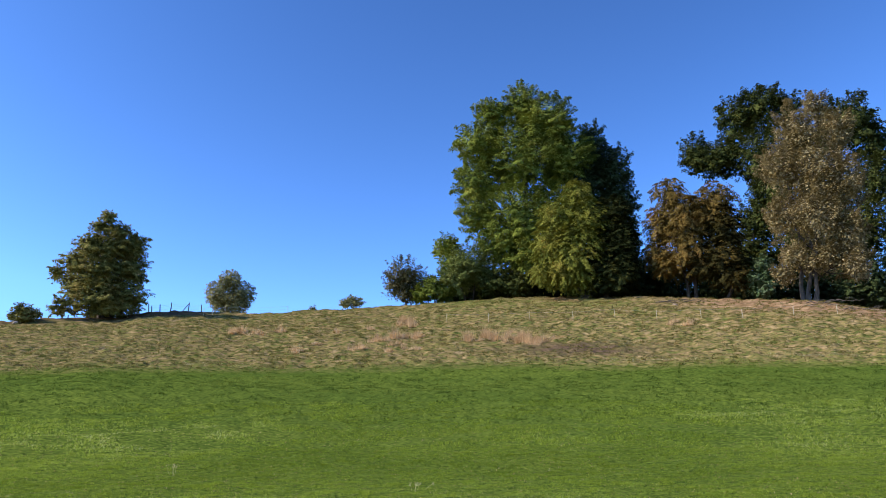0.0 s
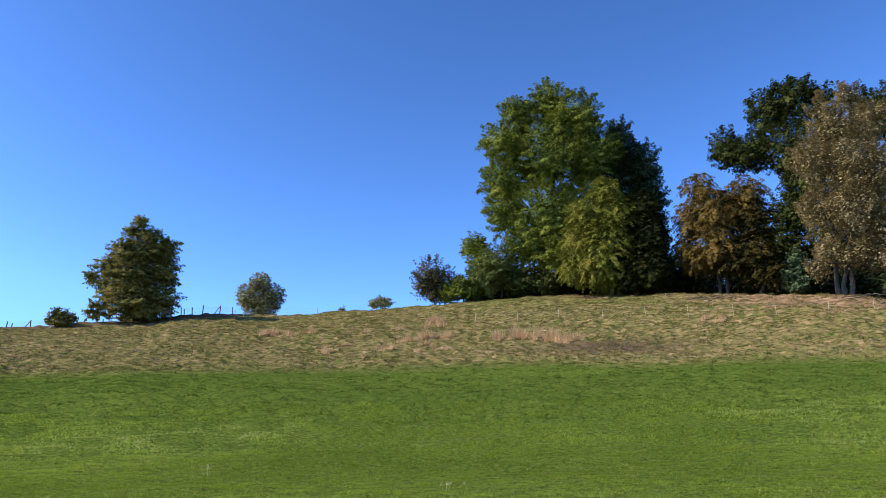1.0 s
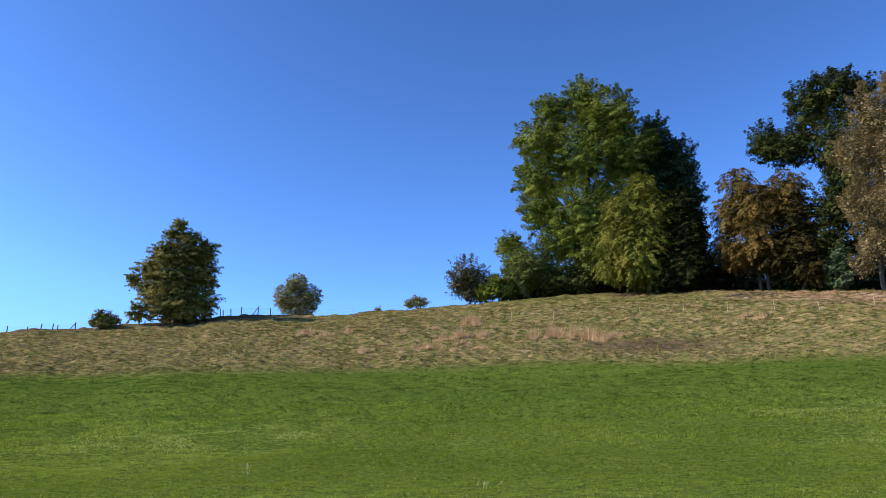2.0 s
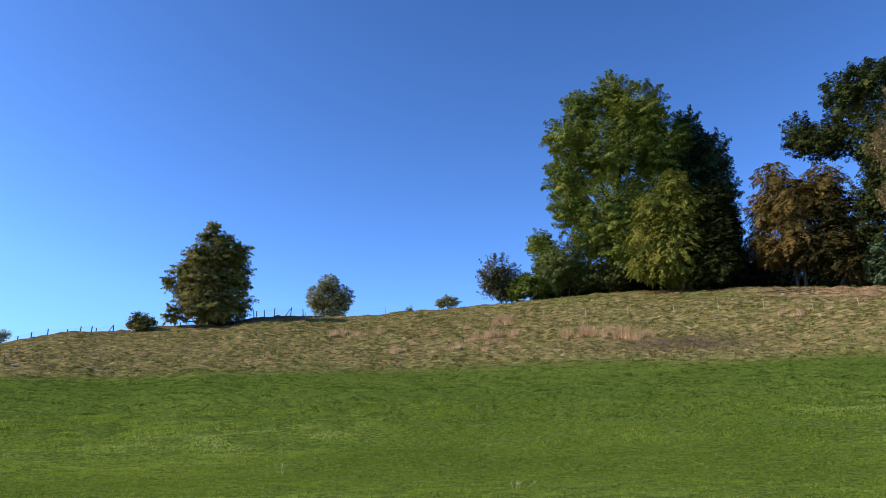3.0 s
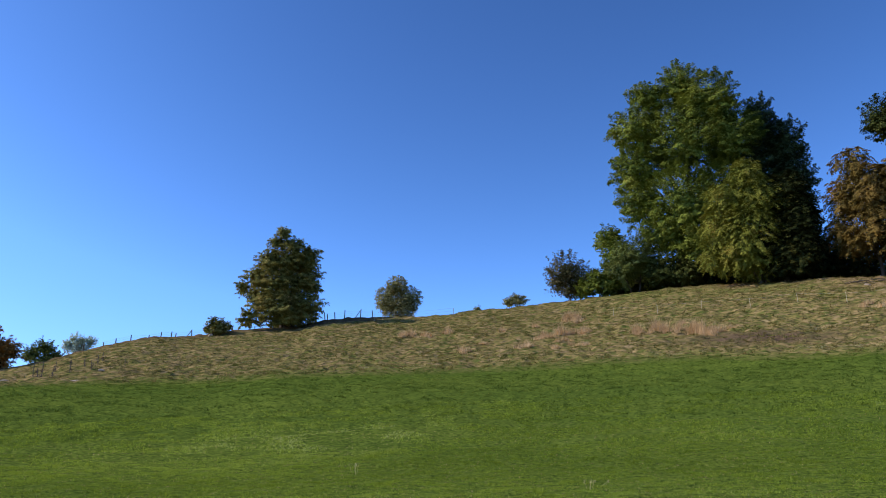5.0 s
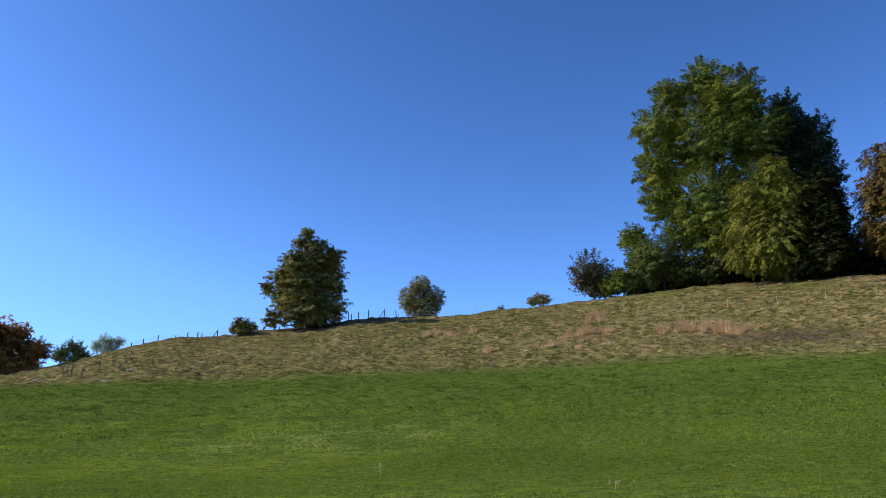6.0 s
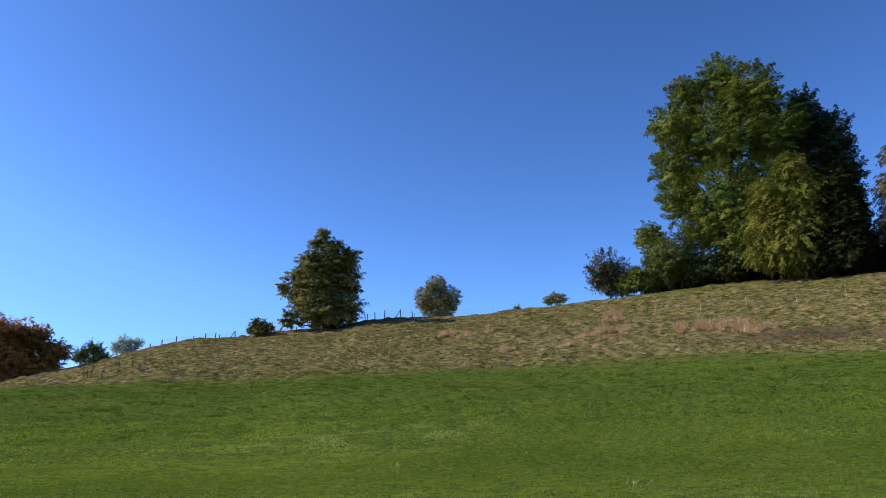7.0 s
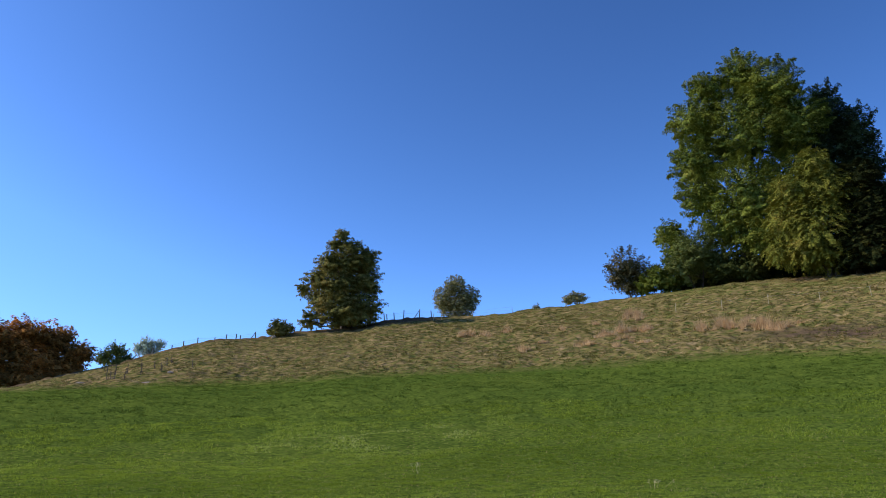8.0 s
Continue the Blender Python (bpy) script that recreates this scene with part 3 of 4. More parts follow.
BIG = [(1.9, 26.5, 3.3, 3.2), (-2.2, 24.7, 2.9, 2.6), (4.9, 23.6, 3.9, 4.2), (-4.0, 21.0, 3.8, 3.4), (1.9, 19.4, 5.6, 5.4), (7.2, 19.1, 3.7, 5.4),
       (-4.4, 15.8, 3.7, 3.4), (-4.4, 11.6, 3.4, 2.9), (0.8, 10.2, 4.8, 5.2), (5.6, 10.7, 3.6, 5.2), (-2.3, 6.8, 3.1, 2.8), (2.4, 5.0, 4.2, 3.4), (6.2, 5.2, 3.0, 3.2)]
tree("lime_tree", 5.6, 95, BIG, LEAF_LIME, "very tall green lime tree in full leaf at the wood's edge", leaf=0.135, cover=0.72, depth=0.7, trunk=0.55,
     stems=((0.4, 0.0), (-0.5, 0.3)), seed=12, lump=1.6, full=0.85, rise=0.35, flat=0.55, droop=0.15, core=0.85)
DARK = [(-0.7, 22.6, 2.1, 3.4), (1.7, 18.6, 3.0, 3.9), (2.1, 14.0, 2.5, 4.1), (-1.8, 17.2, 3.4, 5.6), (0.7, 9.7, 3.7, 5.8), (1.1, 5.0, 3.6, 3.9)]
tree("dark_tree", 12.6, 99, DARK, LEAF_DARK, "tall dark green tree in shade behind the lime tree", leaf=0.16, cover=0.7, trunk=0.4, seed=13, lump=1.6, full=0.9, rise=0.5, flat=0.7)
YEW = [(-0.5, 11.8, 2.3, 2.7), (-2.7, 9.5, 2.9, 2.4), (-4.2, 6.6, 2.3, 2.8), (-0.9, 5.6, 3.3, 4.2), (-4.9, 3.7, 1.9, 2.2), (0.6, 9.0, 2.6, 3.0),
       (-1.6, 2.6, 2.6, 1.5), (-2.8, 3.2, 2.4, 1.8), (-0.2, 1.8, 3.0, 1.1)]
tree("hornbeam_tree", 11.1, 86, YEW, LEAF_YEW, "broad yellow-green hornbeam with drooping boughs at the pasture's edge", leaf=0.12, cover=0.65, droop=0.9, lump=1.05, full=0.75, trunk=0.3,
     stems=((0.2, 0.0), (-0.4, 0.3)), seed=14, low=0.1, rise=0.2, flat=0.6, core=0.6)
BEECH = [(-1.5, 12.2, 2.3, 2.2), (-3.0, 9.0, 1.9, 2.9), (-0.2, 9.3, 2.9, 3.2), (3.4, 11.1, 2.5, 2.2), (-3.5, 5.7, 1.5, 2.3), (-0.4, 5.9, 2.7, 3.3),
         (-2.4, 4.0, 1.5, 1.5), (2.2, 9.0, 2.2, 2.4), (1.2, 10.6, 2.2, 2.0)]
tree("beech_tree", 18.7, 86, BEECH, LEAF_BEECH, "orange-brown autumn beech with hanging boughs above deep shade", leaf=0.125, cover=0.62, droop=0.85, lump=1.15, full=0.75, trunk=0.22,
     stems=((0.2, 0.0), (-0.5, 0.3)), seed=15, low=0.1, rise=0.2, flat=0.55, core=0.6)
# the hornbeam's right half as a second crown, its shade put into the leaf colour
SHADE_HORNBEAM = [(1.2, 9.2, 2.4, 3.2), (0.9, 4.6, 3.4, 3.6), (2.4, 6.9, 1.9, 3.0), (1.2, 2.4, 3.2, 2.0), (0.6, 1.2, 3.2, 1.2)]
tree("hornbeam_shaded_side", 12.4, 85.5, SHADE_HORNBEAM, LEAF_HORNBEAM_SHADED, "shaded right side of the hornbeam, its shade put into dark leaves", leaf=0.14, cover=0.75, droop=0.6, trunk=0.25, seed=40, low=0.1, lump=1.2, full=0.9)
# second crown for the beech's unlit side, shaded by its darker leaf colour
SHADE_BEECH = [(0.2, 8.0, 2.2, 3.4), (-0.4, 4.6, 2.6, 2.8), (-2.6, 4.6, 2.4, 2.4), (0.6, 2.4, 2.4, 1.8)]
tree("beech_shaded_side", 21.2, 85.5, SHADE_BEECH, LEAF_BEECH_SHADED, "shaded lower right of the beech, its shade put into dark leaves", leaf=0.15, cover=0.75, droop=0.6, trunk=0.25, seed=41, low=0.1, lump=1.2, full=0.9)
OAK = [(-8.7, 23.2, 2.0, 3.5), (-3.2, 26.6, 2.8, 3.2), (0.1, 27.2, 2.8, 3.1), (3.0, 26.6, 2.0, 2.7), (-4.8, 21.6, 2.6, 2.2), (-0.8, 20.8, 3.6, 4.4),
       (9.8, 23.0, 2.8, 4.0), (11.7, 20.0, 1.8, 3.3), (10.7, 15.2, 2.5, 3.9), (8.0, 23.6, 2.6, 3.3), (-0.1, 15.7, 3.1, 3.6), (9.3, 9.8, 2.8, 3.9),
       (15.6, 16.5, 3.6, 6.9), (13.9, 8.4, 3.5, 5.2), (-6.8, 21.6, 2.6, 2.4), (-2.0, 13.0, 2.8, 3.4), (-3.2, 9.0, 3.2, 3.8), (1.6, 9.0, 3.2, 4.2), (4.6, 5.5, 3.2, 4.2), (4.6, 20.0, 3.2, 3.8), (5.4, 14.2, 3.2, 3.8), (6.4, 9.6, 2.8, 3.6)]
tree("oak_tree", 25.0, 98, OAK, LEAF_OAK, "huge dark green oak with open sky between its boughs", leaf=0.165, cover=0.7, depth=0.35, trunk=0.6,
     stems=((0.0, 0.0), (2.2, 0.5)), seed=16, lump=1.55, full=0.8, rise=0.5, flat=0.8)
POPLAR = [(3.2, 18.9, 2.0, 2.1), (0.8, 17.2, 2.0, 2.6), (4.8, 16.5, 1.7, 2.8), (-0.8, 13.2, 2.2, 3.2), (2.7, 12.5, 2.9, 3.7), (5.0, 10.9, 1.9, 3.4),
          (-1.0, 8.4, 2.2, 2.8), (2.0, 7.3, 2.6, 3.3), (4.4, 5.8, 1.9, 2.7), (-0.6, 4.2, 1.9, 2.0), (2.7, 3.8, 2.0, 2.1), (4.8, 3.2, 1.5, 1.7), (0.9, 3.4, 1.7, 1.4), (-1.9, 2.6, 1.5, 1.3), (4.4, 2.3, 1.7, 1.5), (1.8, 15.5, 2.0, 2.4), (2.0, 9.8, 2.4, 2.6)]
tree("poplar_tree", 26.2, 79, POPLAR, LEAF_POPLAR, "tall poplar with sparse pale yellowing leaves and several trunks", leaf=0.12, cover=0.55, bark=BARK, trunk=0.2,
     stems=((0.0, 0.0), (0.42, 0.15), (-0.4, 0.2)), seed=17, low=0.2, lump=1.4, full=0.7, rise=1.0, flat=0.8, core=0.3)
PLUM = [(-0.6, 1.2, 2.2, 1.1), (-1.2, 3.9, 2.9, 2.5), (0.4, 2.7, 2.7, 2.4), (-2.2, 2.3, 1.9, 1.8)]
tree("plum_tree", -2.4, 95, PLUM, LEAF_BROWN, "small brownish thin-leaved plum tree beside the bushes", leaf=0.14, cover=0.4, bark=BARK, trunk=0.14,
     stems=((0.3, 0.0), (-0.5, 0.2)), seed=18, low=0.1, lump=1.3, full=0.8, rise=0.7, flat=0.5, core=0.35)
ASH = [(-0.3, 8.3, 2.0, 2.1), (0.8, 5.9, 2.5, 2.6)]
tree("ash_tree", 0.4, 99, ASH, LEAF_LIME, "young green ash tree behind the bushes", leaf=0.17, cover=0.75, trunk=0.16, seed=19, lump=1.1, full=0.85)
WILLOW = [(0.1, 4.4, 3.2, 2.2), (-1.6, 2.6, 2.7, 2.0), (2.1, 2.5, 2.2, 1.9)]
tree("willow_bush", 2.0, 93, WILLOW, LEAF_WILLOW, "rounded grey-green willow bush at the pasture's edge", "bush", leaf=0.12, cover=0.75, trunk=0.12,
     stems=((0.3, 0.0), (-0.5, 0.2)), seed=20, low=0.05, lump=1.2, full=0.85, rise=0.5)


def bush(az, d, lobes, leafy, label, seed, leaf=0.16, cover=0.75, name="bush", group="", lump=0.9, **more):
    return tree(name, az, d, lobes, leafy, label, "bush", leaf=leaf, cover=cover, trunk=0.08, stems=((0.2, 0.0), (-0.3, 0.2)), seed=seed, low=0.05, group=group, lump=lump, **more)


SHADY = "dark green undergrowth bush in the wood's shade"
bush(4.6, 92.5, [(-0.6, 2.0, 2.7, 1.9), (1.8, 1.7, 2.5, 1.8)], LEAF_OAK, SHADY, 21, group="undergrowth")
bush(-0.9, 93, [(-0.2, 1.9, 1.8, 1.7), (1.4, 1.6, 1.6, 1.5), (-1.5, 1.0, 1.4, 1.0)], LEAF_LIME, "low fresh green bush below the plum tree", 22)
bush(15.5, 98, [(-1.0, 4.2, 2.8, 3.8), (2.4, 3.6, 2.7, 3.4)], LEAF_DARK, SHADY, 23, group="undergrowth")
bush(19.9, 99, [(-0.3, 4.1, 3.3, 3.6), (3.8, 4.5, 2.6, 3.9)], LEAF_DARK, SHADY, 24, group="undergrowth")
bush(24.7, 97, [(-0.8, 4.0, 2.6, 3.4), (2.3, 3.9, 2.6, 3.4)], LEAF_DARK, SHADY, 25, group="undergrowth")
bush(28.5, 95, [(-0.1, 4.0, 2.6, 3.4), (3.0, 4.0, 2.6, 3.6), (5.6, 3.6, 2.6, 3.2)], LEAF_DARK, SHADY, 26, group="undergrowth")
bush(9.7, 97, [(-3.5, 2.5, 2.9, 2.4), (0.6, 2.8, 2.9, 2.6)], LEAF_DARK, SHADY, 27, group="undergrowth")
hedge = [bush(9.0, 103, [(-1.2, 2.6, 3.0, 3.0), (1.6, 3.0, 2.8, 3.3)], LEAF_DARK, SHADY, 36, group="undergrowth", leaf=0.3, cover=0.7),
         bush(11.5, 105, [(-1.0, 3.2, 2.8, 3.6), (1.5, 2.4, 2.8, 2.8)], LEAF_OAK, SHADY, 37, group="undergrowth", leaf=0.3, cover=0.7)]
for k, az in enumerate((1.5, 4.2, 6.6, 13.9, 16.4, 18.6, 21.0, 23.4, 25.8, 28.2, 30.6, 33.0, 35.4)):
    copy_thing(hedge[k % 2], Matrix.Translation(on_ground(az, 102 + 3 * (k % 3), -0.2)) @ pose(0, 0, 0, 0, 0, 47 * k))
bush(23.1, 84, [(0.6, 3.7, 1.1, 1.2), (-0.2, 2.3, 1.3, 1.4), (0.9, 2.0, 1.2, 1.4), (0.3, 0.9, 1.4, 0.9)], LEAF_BLUE, "blue-green young conifer-like bush in front of the wood", 28, leaf=0.16)
tree("birch_tree", -16.1, 97, [(-0.2, 4.9, 1.6, 1.5), (-1.4, 3.2, 1.8, 1.9), (1.4, 3.3, 1.7, 1.9), (0.0, 1.9, 2.6, 1.6)], LEAF_BIRCH, "small grey-green birch tree beyond the ridge fence", leaf=0.11,
     cover=0.6, droop=0.5, bark=PALE_BARK, trunk=0.1, stems=((0.4, 0.0), (-0.5, 0.1)), seed=29, low=0.08, lump=0.6, full=0.9, rise=0.5)
bush(-29.6, 86.5, [(0.1, 1.2, 1.1, 0.8), (1.1, 0.9, 0.9, 0.6), (-0.8, 0.6, 0.7, 0.5), (0.3, 0.4, 1.3, 0.6)], LEAF_CHESTNUT, "low dark round bush on the ridge by the fence", 30, leaf=0.14)
bush(-7.0, 96, [(0.2, 1.3, 1.3, 1.0), (-1.0, 1.0, 0.9, 0.7)], LEAF_BIRCH, "green bush peeping over the crest of the hill", 31, leaf=0.14, cover=0.6)
bush(-10.0, 96, [(0.0, 0.8, 0.6, 0.6)], LEAF_BIRCH, "small sparse twiggy bush behind the crest", 32, leaf=0.12, cover=0.35)
tree("autumn_tree", -46.4, 80, [(0.6, 5.1, 2.2, 1.6), (-1.3, 4.6, 2.1, 1.9), (2.9, 4.8, 2.0, 1.6), (4.7, 3.6, 1.8, 1.4), (3.8, 2.4, 2.0, 1.8), (0.9, 2.9, 3.3, 2.0), (-3.6, 4.3, 2.4, 2.3), (2.8, 1.5, 2.8, 1.5), (-2.0, 1.5, 3.0, 1.6), (4.8, 1.3, 1.6, 1.2), (0.4, 0.8, 3.6, 1.1), (-4.4, 1.6, 2.6, 1.8), (3.6, 0.5, 2.4, 0.9)],
     LEAF_RED, "broad dark tree turning orange and red at its top", leaf=0.16, cover=0.75, trunk=0.22, seed=33, low=0.1, lump=1.3, full=1.1, rise=0.45, core=1.0)
bush(-40.9, 90, [(0.5, 2.8, 1.6, 1.0), (-0.7, 2.1, 1.3, 1.0), (1.4, 1.9, 1.3, 1.0), (0.4, 1.2, 1.6, 1.0)], LEAF_WILLOW, "fresh green spiky bush below the ridge", 34, leaf=0.12, cover=0.5, lump=1.2, rise=1.1, flat=0.35, core=0.5)
bush(-38.8, 92, [(0.2, 2.3, 1.1, 1.0), (1.5, 2.3, 0.9, 0.8), (-0.6, 1.8, 0.8, 0.8), (0.6, 1.3, 1.8, 1.0)], LEAF_SILVER, "silvery pale-leaved bush below the ridge", 35, leaf=0.11, cover=0.45, lump=1.1, rise=1.2, flat=0.35, core=0.4)

# ---- dry grass on the pasture ----
for row, (az, d, wide, deep, tall) in enumerate([
        (2.0, 64.6, 1.4, 1.6, 0.8), (3.6, 65.0, 1.9, 2.2, 1.05), (5.1, 63.6, 1.2, 1.4, 0.7), (6.2, 63.0, 1.8, 2.0, 1.0), (7.2, 62.2, 1.5, 1.6, 0.85),
        (8.5, 64.4, 1.0, 0.9, 0.45), (5.0, 67.0, 0.8, 0.8, 0.6), (-6.3, 62.6, 2.0, 1.4, 0.55), (-4.9, 66.2, 2.0, 1.4, 0.7), (-3.4, 67.6, 1.9, 1.6, 0.85),
        (-1.9, 67.6, 1.8, 1.2, 0.55), (-2.6, 61.6, 1.6, 1.0, 0.5), (-3.5, 63.8, 1.3, 0.9, 0.7), (-2.7, 75.6, 2.2, 2.0, 0.9), (-5.6, 72.6, 1.3, 1.0, 0.5),
        (-8.05, 70.6, 0.6, 0.6, 0.8), (-15.3, 72.4, 1.9, 1.5, 0.85), (-14.0, 71.6, 1.4, 1.2, 0.75), (-12.2, 73.2, 1.0, 0.8, 0.65), (-11.05, 61.8, 1.1, 0.8, 0.55),
        (17.85, 68.2, 1.0, 0.8, 0.8), (17.0, 68.4, 0.8, 0.7, 0.5), (-9.6, 65.2, 0.6, 0.5, 0.3), (-4.3, 60.6, 1.4, 0.8, 0.4)]):
    dry_clump(az, d, wide, deep, tall, 50 + row)


# ---- fences ----
def post_mesh(name, tall, wide, material):
    """A cleft post with chamfered top, a little out of square."""
    bm = bmesh.new()
    rings = []
    for z, s in ((-0.35, 1.0), (tall * 0.5, 0.96), (tall - 0.04, 0.9), (tall, 0.55)):
        rings.append([bm.verts.new((s * wide / 2 * math.cos(a) * (1 + 0.1 * math.sin(3 * a)), s * wide / 2 * math.sin(a), z)) for a in np.arange(8) * math.pi / 4])
    for lo, hi in zip(rings, rings[1:]):
        for k in range(8):
            bm.faces.new((lo[k], lo[(k + 1) % 8], hi[(k + 1) % 8], hi[k]))
    bm.faces.new(rings[-1])
    return bm_mesh(name, bm, material)


def fence(name, spots, tall, wide, material, wires, label, tilt, seed, thick=0.007):
    """Posts at bearings and distances with wires strung between them."""
    rng = random.Random(seed)
    a0, d0 = spots[len(spots) // 2]
    root = new(name)
    root.location = on_ground(a0, d0)
    tagged(root, label, "fence")
    base = Vector(root.location)
    me = post_mesh("post", tall, wide, material)
    feet = []
    for a, d in spots:
        p = Vector(on_ground(a, d)) - base
        s = rng.uniform(0.85, 1.1)
        part("post", me, root, m=Matrix.Translation(p) @ pose(0, 0, 0, rng.uniform(-tilt, tilt), rng.uniform(-tilt, tilt), rng.uniform(0, 90)) @ Matrix.Diagonal((1, 1, s, 1)))
        feet.append(p)
    for h in wires:
        path = []
        for p, q in zip(feet, feet[1:]):
            for t in np.linspace(0, 1, 6)[:-1]:
                w = p.lerp(q, t)
                path.append((w.x, w.y, w.z + h - 0.12 * t * (1 - t), thick))
        path.append((feet[-1].x, feet[-1].y, feet[-1].z + h, thick))
        v, f = tubes([path], 4)
        part("wire", mesh_of("wire", v, f, WIRE), root)
    return root


PALE_POSTS = [(0.2, 75.2), (3.4, 74.2), (6.5, 73.2), (9.8, 72.2), (12.9, 71.2), (15.9, 70.4), (19.0, 70.0), (21.8, 69.8), (25.1, 68.6), (27.8, 69.3), (31.0, 69.0), (34.0, 68.8)]
fence("pasture_fence", PALE_POSTS, 0.9, 0.05, PALE_WOOD, (0.8,), "light pasture fence of thin pale posts with wire", 3, 5, 0.003)
LEFT_POSTS = [(-38.2, 84.6), (-36.97, 85.5), (-36.2, 86), (-35.25, 86.5), (-34.1, 87), (-33.3, 87.4), (-32.6, 87.8), (-32.3, 88.2), (-31.2, 88.6), (-29.9, 89.2), (-28.4, 89.8), (-26.8, 90.4)]
left_fence = fence("ridge_fence", LEFT_POSTS, 0.74, 0.12, OLD_WOOD, (0.22, 0.43, 0.63), "weathered wooden post and wire fence along the ridge", 7, 6)
MID_POSTS = [(-22.9, 91.6), (-21.65, 92.2), (-21.45, 92.3), (-20.9, 92.4), (-20.2, 92.5), (-19.0, 92.8), (-18.05, 93.0)]
mid_fence = fence("ridge_fence", MID_POSTS, 1.3, 0.12, OLD_WOOD, (0.3, 0.6, 0.9, 1.1), "dark wooden post and wire fence beside the chestnut tree", 5, 7)


def brace(parent, az, d, run, tall):
    """A slanting strut that props a fence post."""
    base = Vector(on_ground(az, d)) - parent.location
    side = Vector((math.cos(radians(az)), -math.sin(radians(az)), 0)) * run
    foot, head = base + side, base + Vector((0, 0, tall))
    v, f = tubes([[(*foot, 0.05), (*foot.lerp(head, 0.5), 0.048), (*head, 0.045)]], 6)
    part("brace", mesh_of("brace", v, f, OLD_WOOD), parent)


def netting(parent, spots, tall):
    """Upright strands of a light net between the posts."""
    rng = np.random.RandomState(9)
    paths = []
    for (a0, d0), (a1, d1) in zip(spots, spots[1:]):
        n = max(3, int(abs(a1 - a0) * 7))
        for t in np.linspace(0, 1, n)[:-1]:
            p = Vector(on_ground(a0 + (a1 - a0) * t, d0 + (d1 - d0) * t)) - parent.location
            top = tall * (0.8 + 0.2 * rng.rand())
            paths.append([(p.x, p.y, p.z, 0.006), (p.x + 0.05 * rng.normal(), p.y, p.z + top * 0.5, 0.006), (p.x, p.y, p.z + top, 0.006)])
    v, f = tubes(paths, 3)
    tagged(part("netting", mesh_of("netting", v, f, NET), parent, "pale blue-grey netting"), kind="stuff")


brace(left_fence, -31.2, 88.6, -0.5, 0.8)
brace(mid_fence, -19.0, 92.8, -0.8, 1.2)
netting(mid_fence, MID_POSTS[3:], 0.95)
LOW_POSTS = [(-17.9, 87.0), (-17.3, 89.0), (-16.4, 91.5), (-14.9, 92.5), (-11.85, 91.2)]
fence("pasture_fence", LOW_POSTS, 0.95, 0.06, PALE_WOOD, (0.45, 0.8), "short pale posts with wire below the birch", 4, 8)


# ---- young trees' stakes and dead weeds on the slope ----
def stake(az, d, tall, seed):
    rng = np.random.RandomState(seed)
    root = thing("tree_stake", az, d, "thin dark stake with dead weeds round it on the slope", "stake", "planting stakes")
    v, f = tubes([bent(rng, (0, 0, -0.3), (rng.normal() * 0.05, 0, tall), 0.034, 0.024, 5, 0.01)], 6)
    part("stake", mesh_of("stake", v, f, OLD_WOOD), root)
    n = 26
    p = np.stack([rng.normal(size=n) * 0.1, rng.normal(size=n) * 0.1, rng.uniform(0, 0.75 * tall, n)], 1)
    v, f = leaves_at(rng, p, rng.normal(size=(n, 3)), 0.05, 3.5, 0.1)
    tagged(part("weeds", mesh_of("weeds", v, f, WEED), root, "dead brown weeds"), kind="stuff")


for k, (az, d, tall) in enumerate([(-41.0, 58.5, 1.05), (-40.75, 58.2, 0.75), (-40.5, 58.8, 1.15), (-39.9, 57.8, 0.8), (-39.75, 61.8, 0.8), (-38.85, 60.3, 1.1), (-38.0, 63.9, 0.75),
                                   (-37.5, 60.7, 0.65), (-37.2, 65.1, 0.75), (-36.9, 65.6, 0.65), (-35.4, 62.1, 0.7), (-41.6, 59.9, 0.4)]):
    stake(az, d, tall, 90 + k)


# ---- fallen wood and stones ----
def brushwood(az, d, wide, count, seed):
    """A heap of fallen branches, each lying on the ground or on the others."""
    rng = np.random.RandomState(seed)
    root = thing("brushwood_heap", az, d, "heap of fallen grey-brown branches at the wood's edge", "branches", "fallen branches")
    for k in range(count):
        x, y, a, n = rng.normal() * wide / 2, rng.normal() * 0.4, rng.normal() * 0.4, rng.uniform(0.3, 0.8)
        z = 0.06 + 0.05 * (k % 4)
        way = np.array([math.cos(a), math.sin(a), rng.normal() * 0.08]) * n
        v, f = tubes([bent(rng, np.array([x, y, z]) - way, np.array([x, y, z]) + way, rng.uniform(0.025, 0.055), 0.012, 6, 0.05)], 6)
        part("branch", mesh_of("branch", v, f, BARK if k % 3 else GREY_BARK, True), root)


brushwood(17.8, 78.5, 3.2, 16, 71)
brushwood(26.9, 74.5, 3.4, 16, 72)
brushwood(29.2, 73.0, 3.2, 14, 73)


def stone(az, d, size, seed, label):
    rng = random.Random(seed)
    bm = bmesh.new()
    bmesh.ops.create_icosphere(bm, subdivisions=3, radius=0.5)
    for v in bm.verts:
        k = 0.8 + 0.5 * noise.noise(v.co * 2.2 + Vector((seed, 0, 0)))
        v.co = Vector((v.co.x * size[0], v.co.y * size[1], v.co.z * size[2])) * k
    ob = new("stone", bm_mesh("stone", bm, STONE))
    ob.matrix_basis = Matrix.Translation(on_ground(az, d, size[2] * 0.18)) @ pose(0, 0, 0, 0, 0, rng.uniform(-20, 20) - az)
    tagged(ob, label, "stone", "stones on the slope")


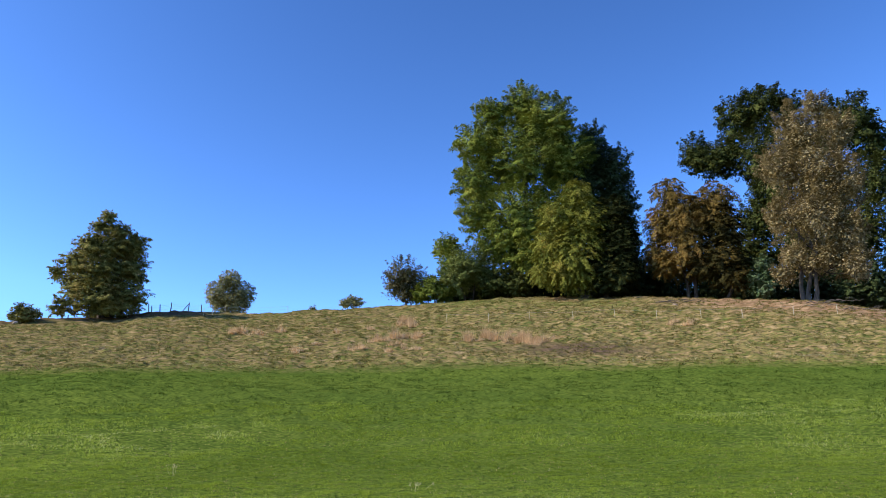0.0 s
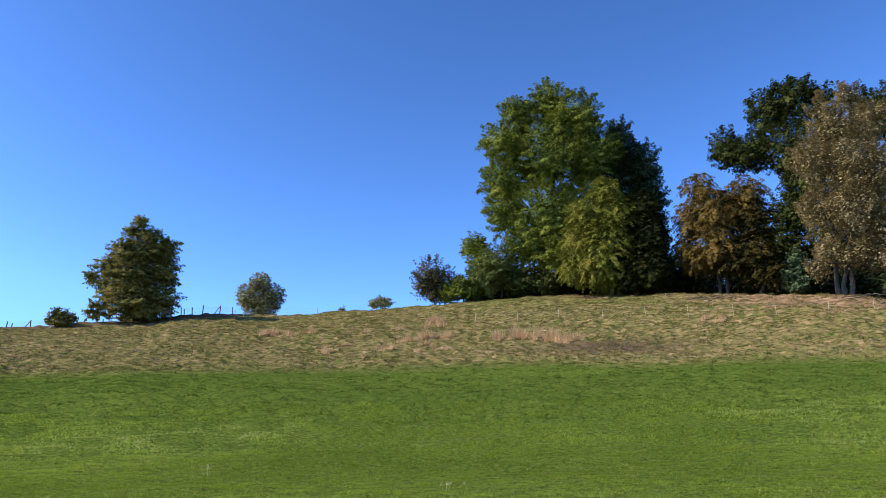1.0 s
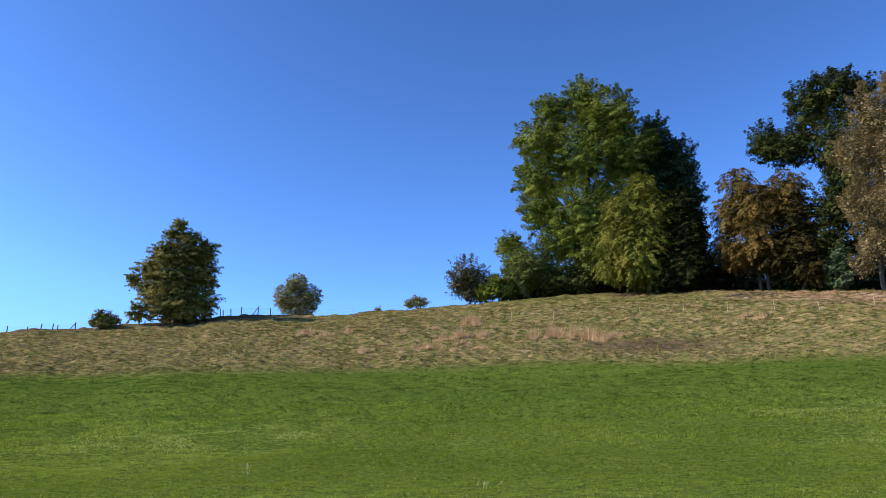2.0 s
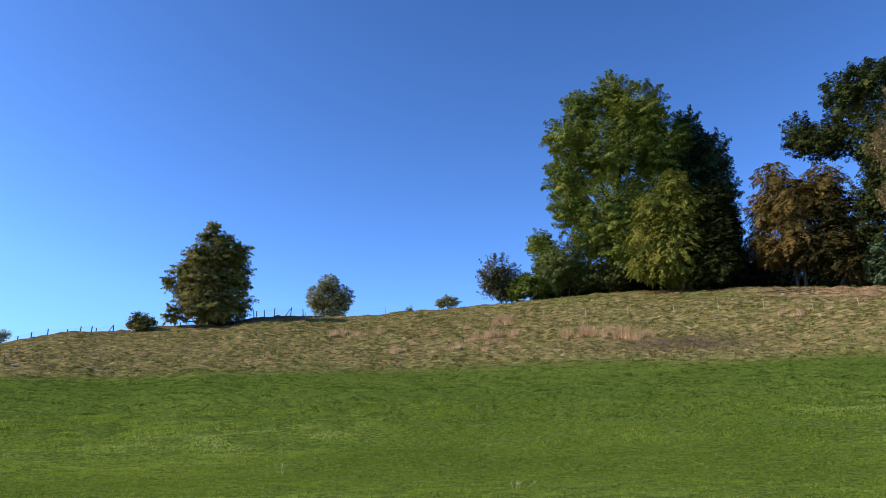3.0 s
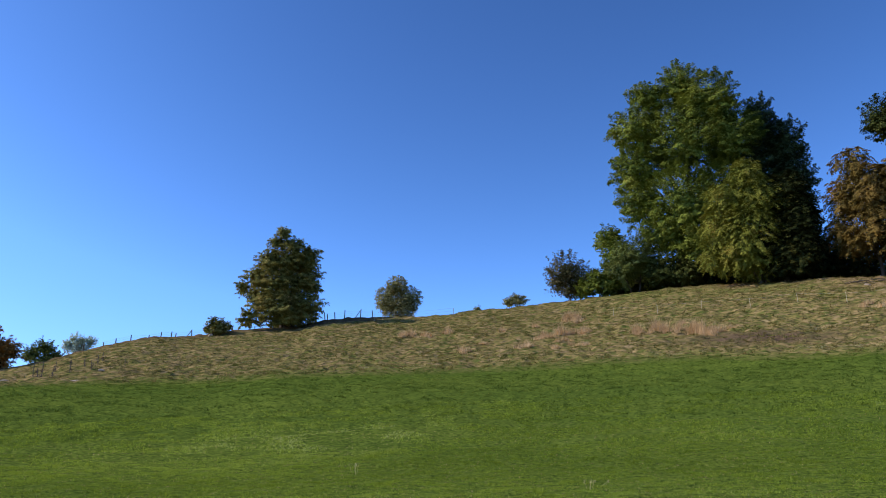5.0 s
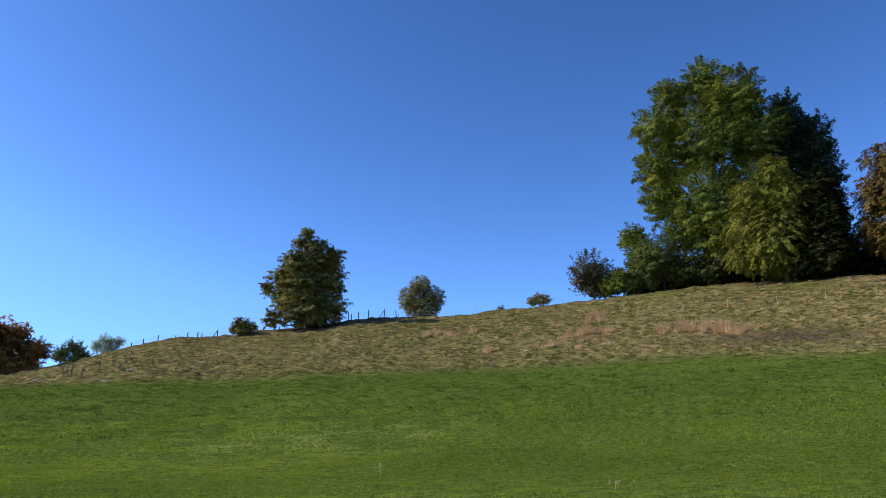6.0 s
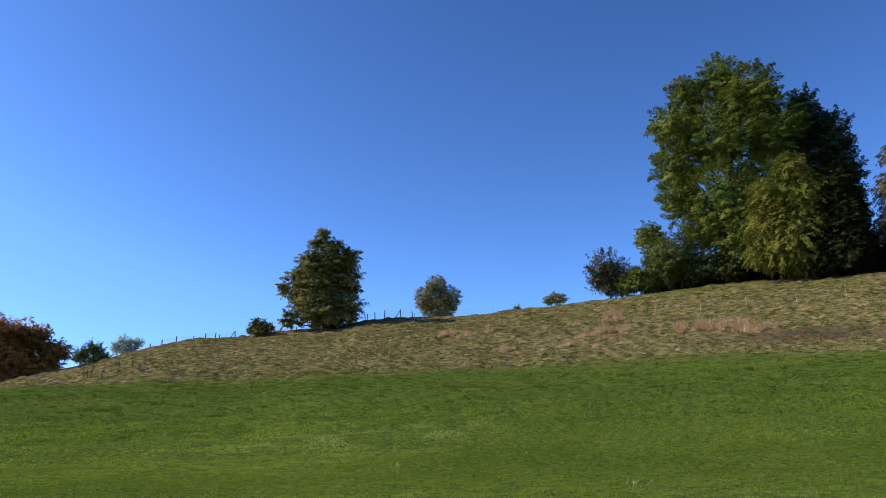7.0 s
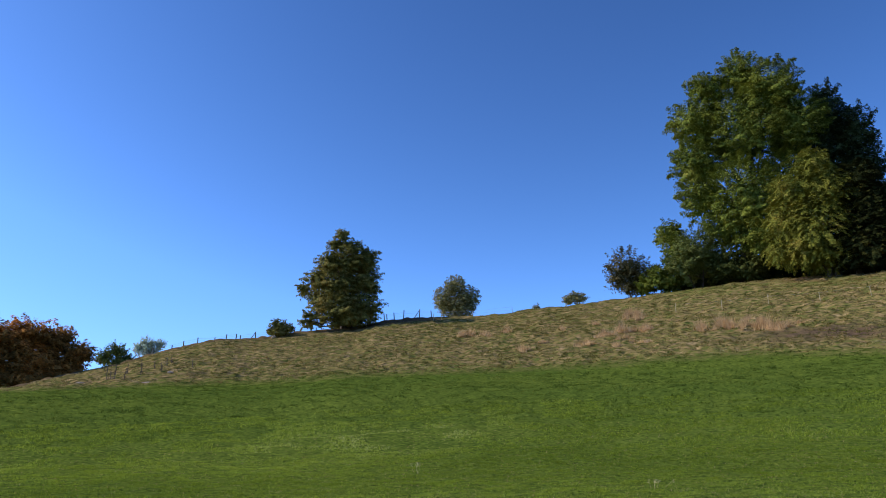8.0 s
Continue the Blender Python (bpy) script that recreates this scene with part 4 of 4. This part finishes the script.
stone(-29.9, 85.0, (0.55, 0.45, 0.5), 81, "pale rounded stone below the ridge bush")
stone(-36.9, 60.6, (0.6, 0.4, 0.25), 82, "flat pale stone on the grassy slope")
stone(-38.3, 53.5, (0.9, 0.4, 0.2), 83, "flat reddish-brown stone at the field's edge")
stone(-42.5, 56.5, (1.0, 0.4, 0.22), 84, "low flat stone on the dry slope")
stone(17.2, 77.5, (0.8, 0.5, 0.35), 85, "grey stone beside the brushwood heap")


# ---- wisps of hay and pale stalks ----
def hay(az0, az1, d, deep, count, seed):
    rng = np.random.RandomState(seed)
    root = np.array(on_ground((az0 + az1) / 2, d))
    a = rng.uniform(az0, az1, count)
    dd = d + rng.normal(size=count) * deep * (0.4 + lumps(a * 1.5, a * 0 + seed))
    vs, fs = tufts(rng, a, dd, 0.04, 0.05, 4, 0.16, 3.0)
    ob = stuff("hay", vs - root, fs, HAY, "thin wisp of yellowish cut hay on the slope", "hay")
    ob.location = root
    ob["group"] = "hay wisps"


for k, (a0, a1, d, deep, count) in enumerate([(11.5, 18.6, 54.6, 0.35, 420), (23.0, 28.5, 55.0, 0.35, 320), (2.2, 7.0, 53.6, 0.3, 160), (12.2, 15.6, 62.5, 0.6, 200),
                                              (-19.0, -14.6, 54.3, 0.4, 240), (14.0, 17.5, 66.0, 0.6, 120), (20.0, 29.0, 60.0, 2.5, 300), (-32.0, -22.0, 62.0, 2.5, 300)]):
    hay(a0, a1, d, deep, count, 120 + k)


def pale_stalks(az, d, tall, seed):
    rng = np.random.RandomState(seed)
    root = thing("seed_stalks", az, d, "small tuft of pale seed stalks in the mown field", "weed", "pale weeds")
    for k in range(5):
        x, y = rng.normal(size=2) * 0.05
        v, f = tubes([bent(rng, (x, y, -0.03), (x * 2.5, y * 2.5, tall * rng.uniform(0.7, 1.1)), 0.003, 0.002, 5, 0.03)], 5)
        stalk = part("stalk", mesh_of("stalk", v, f, HAY), root)
        n = 14
        p = np.stack([x * 2.5 + rng.normal(size=n) * 0.012, y * 2.5 + rng.normal(size=n) * 0.012, tall * rng.uniform(0.7, 1.1, n)], 1)
        v, f = leaves_at(rng, p, rng.normal(size=(n, 3)), 0.012, 2.0)
        tagged(part("seed_head", mesh_of("seed_head", v, f, HAY), stalk), kind="stuff")


pale_stalks(-19.1, 16.6, 0.2, 131)
pale_stalks(-2.4, 13.4, 0.13, 132)
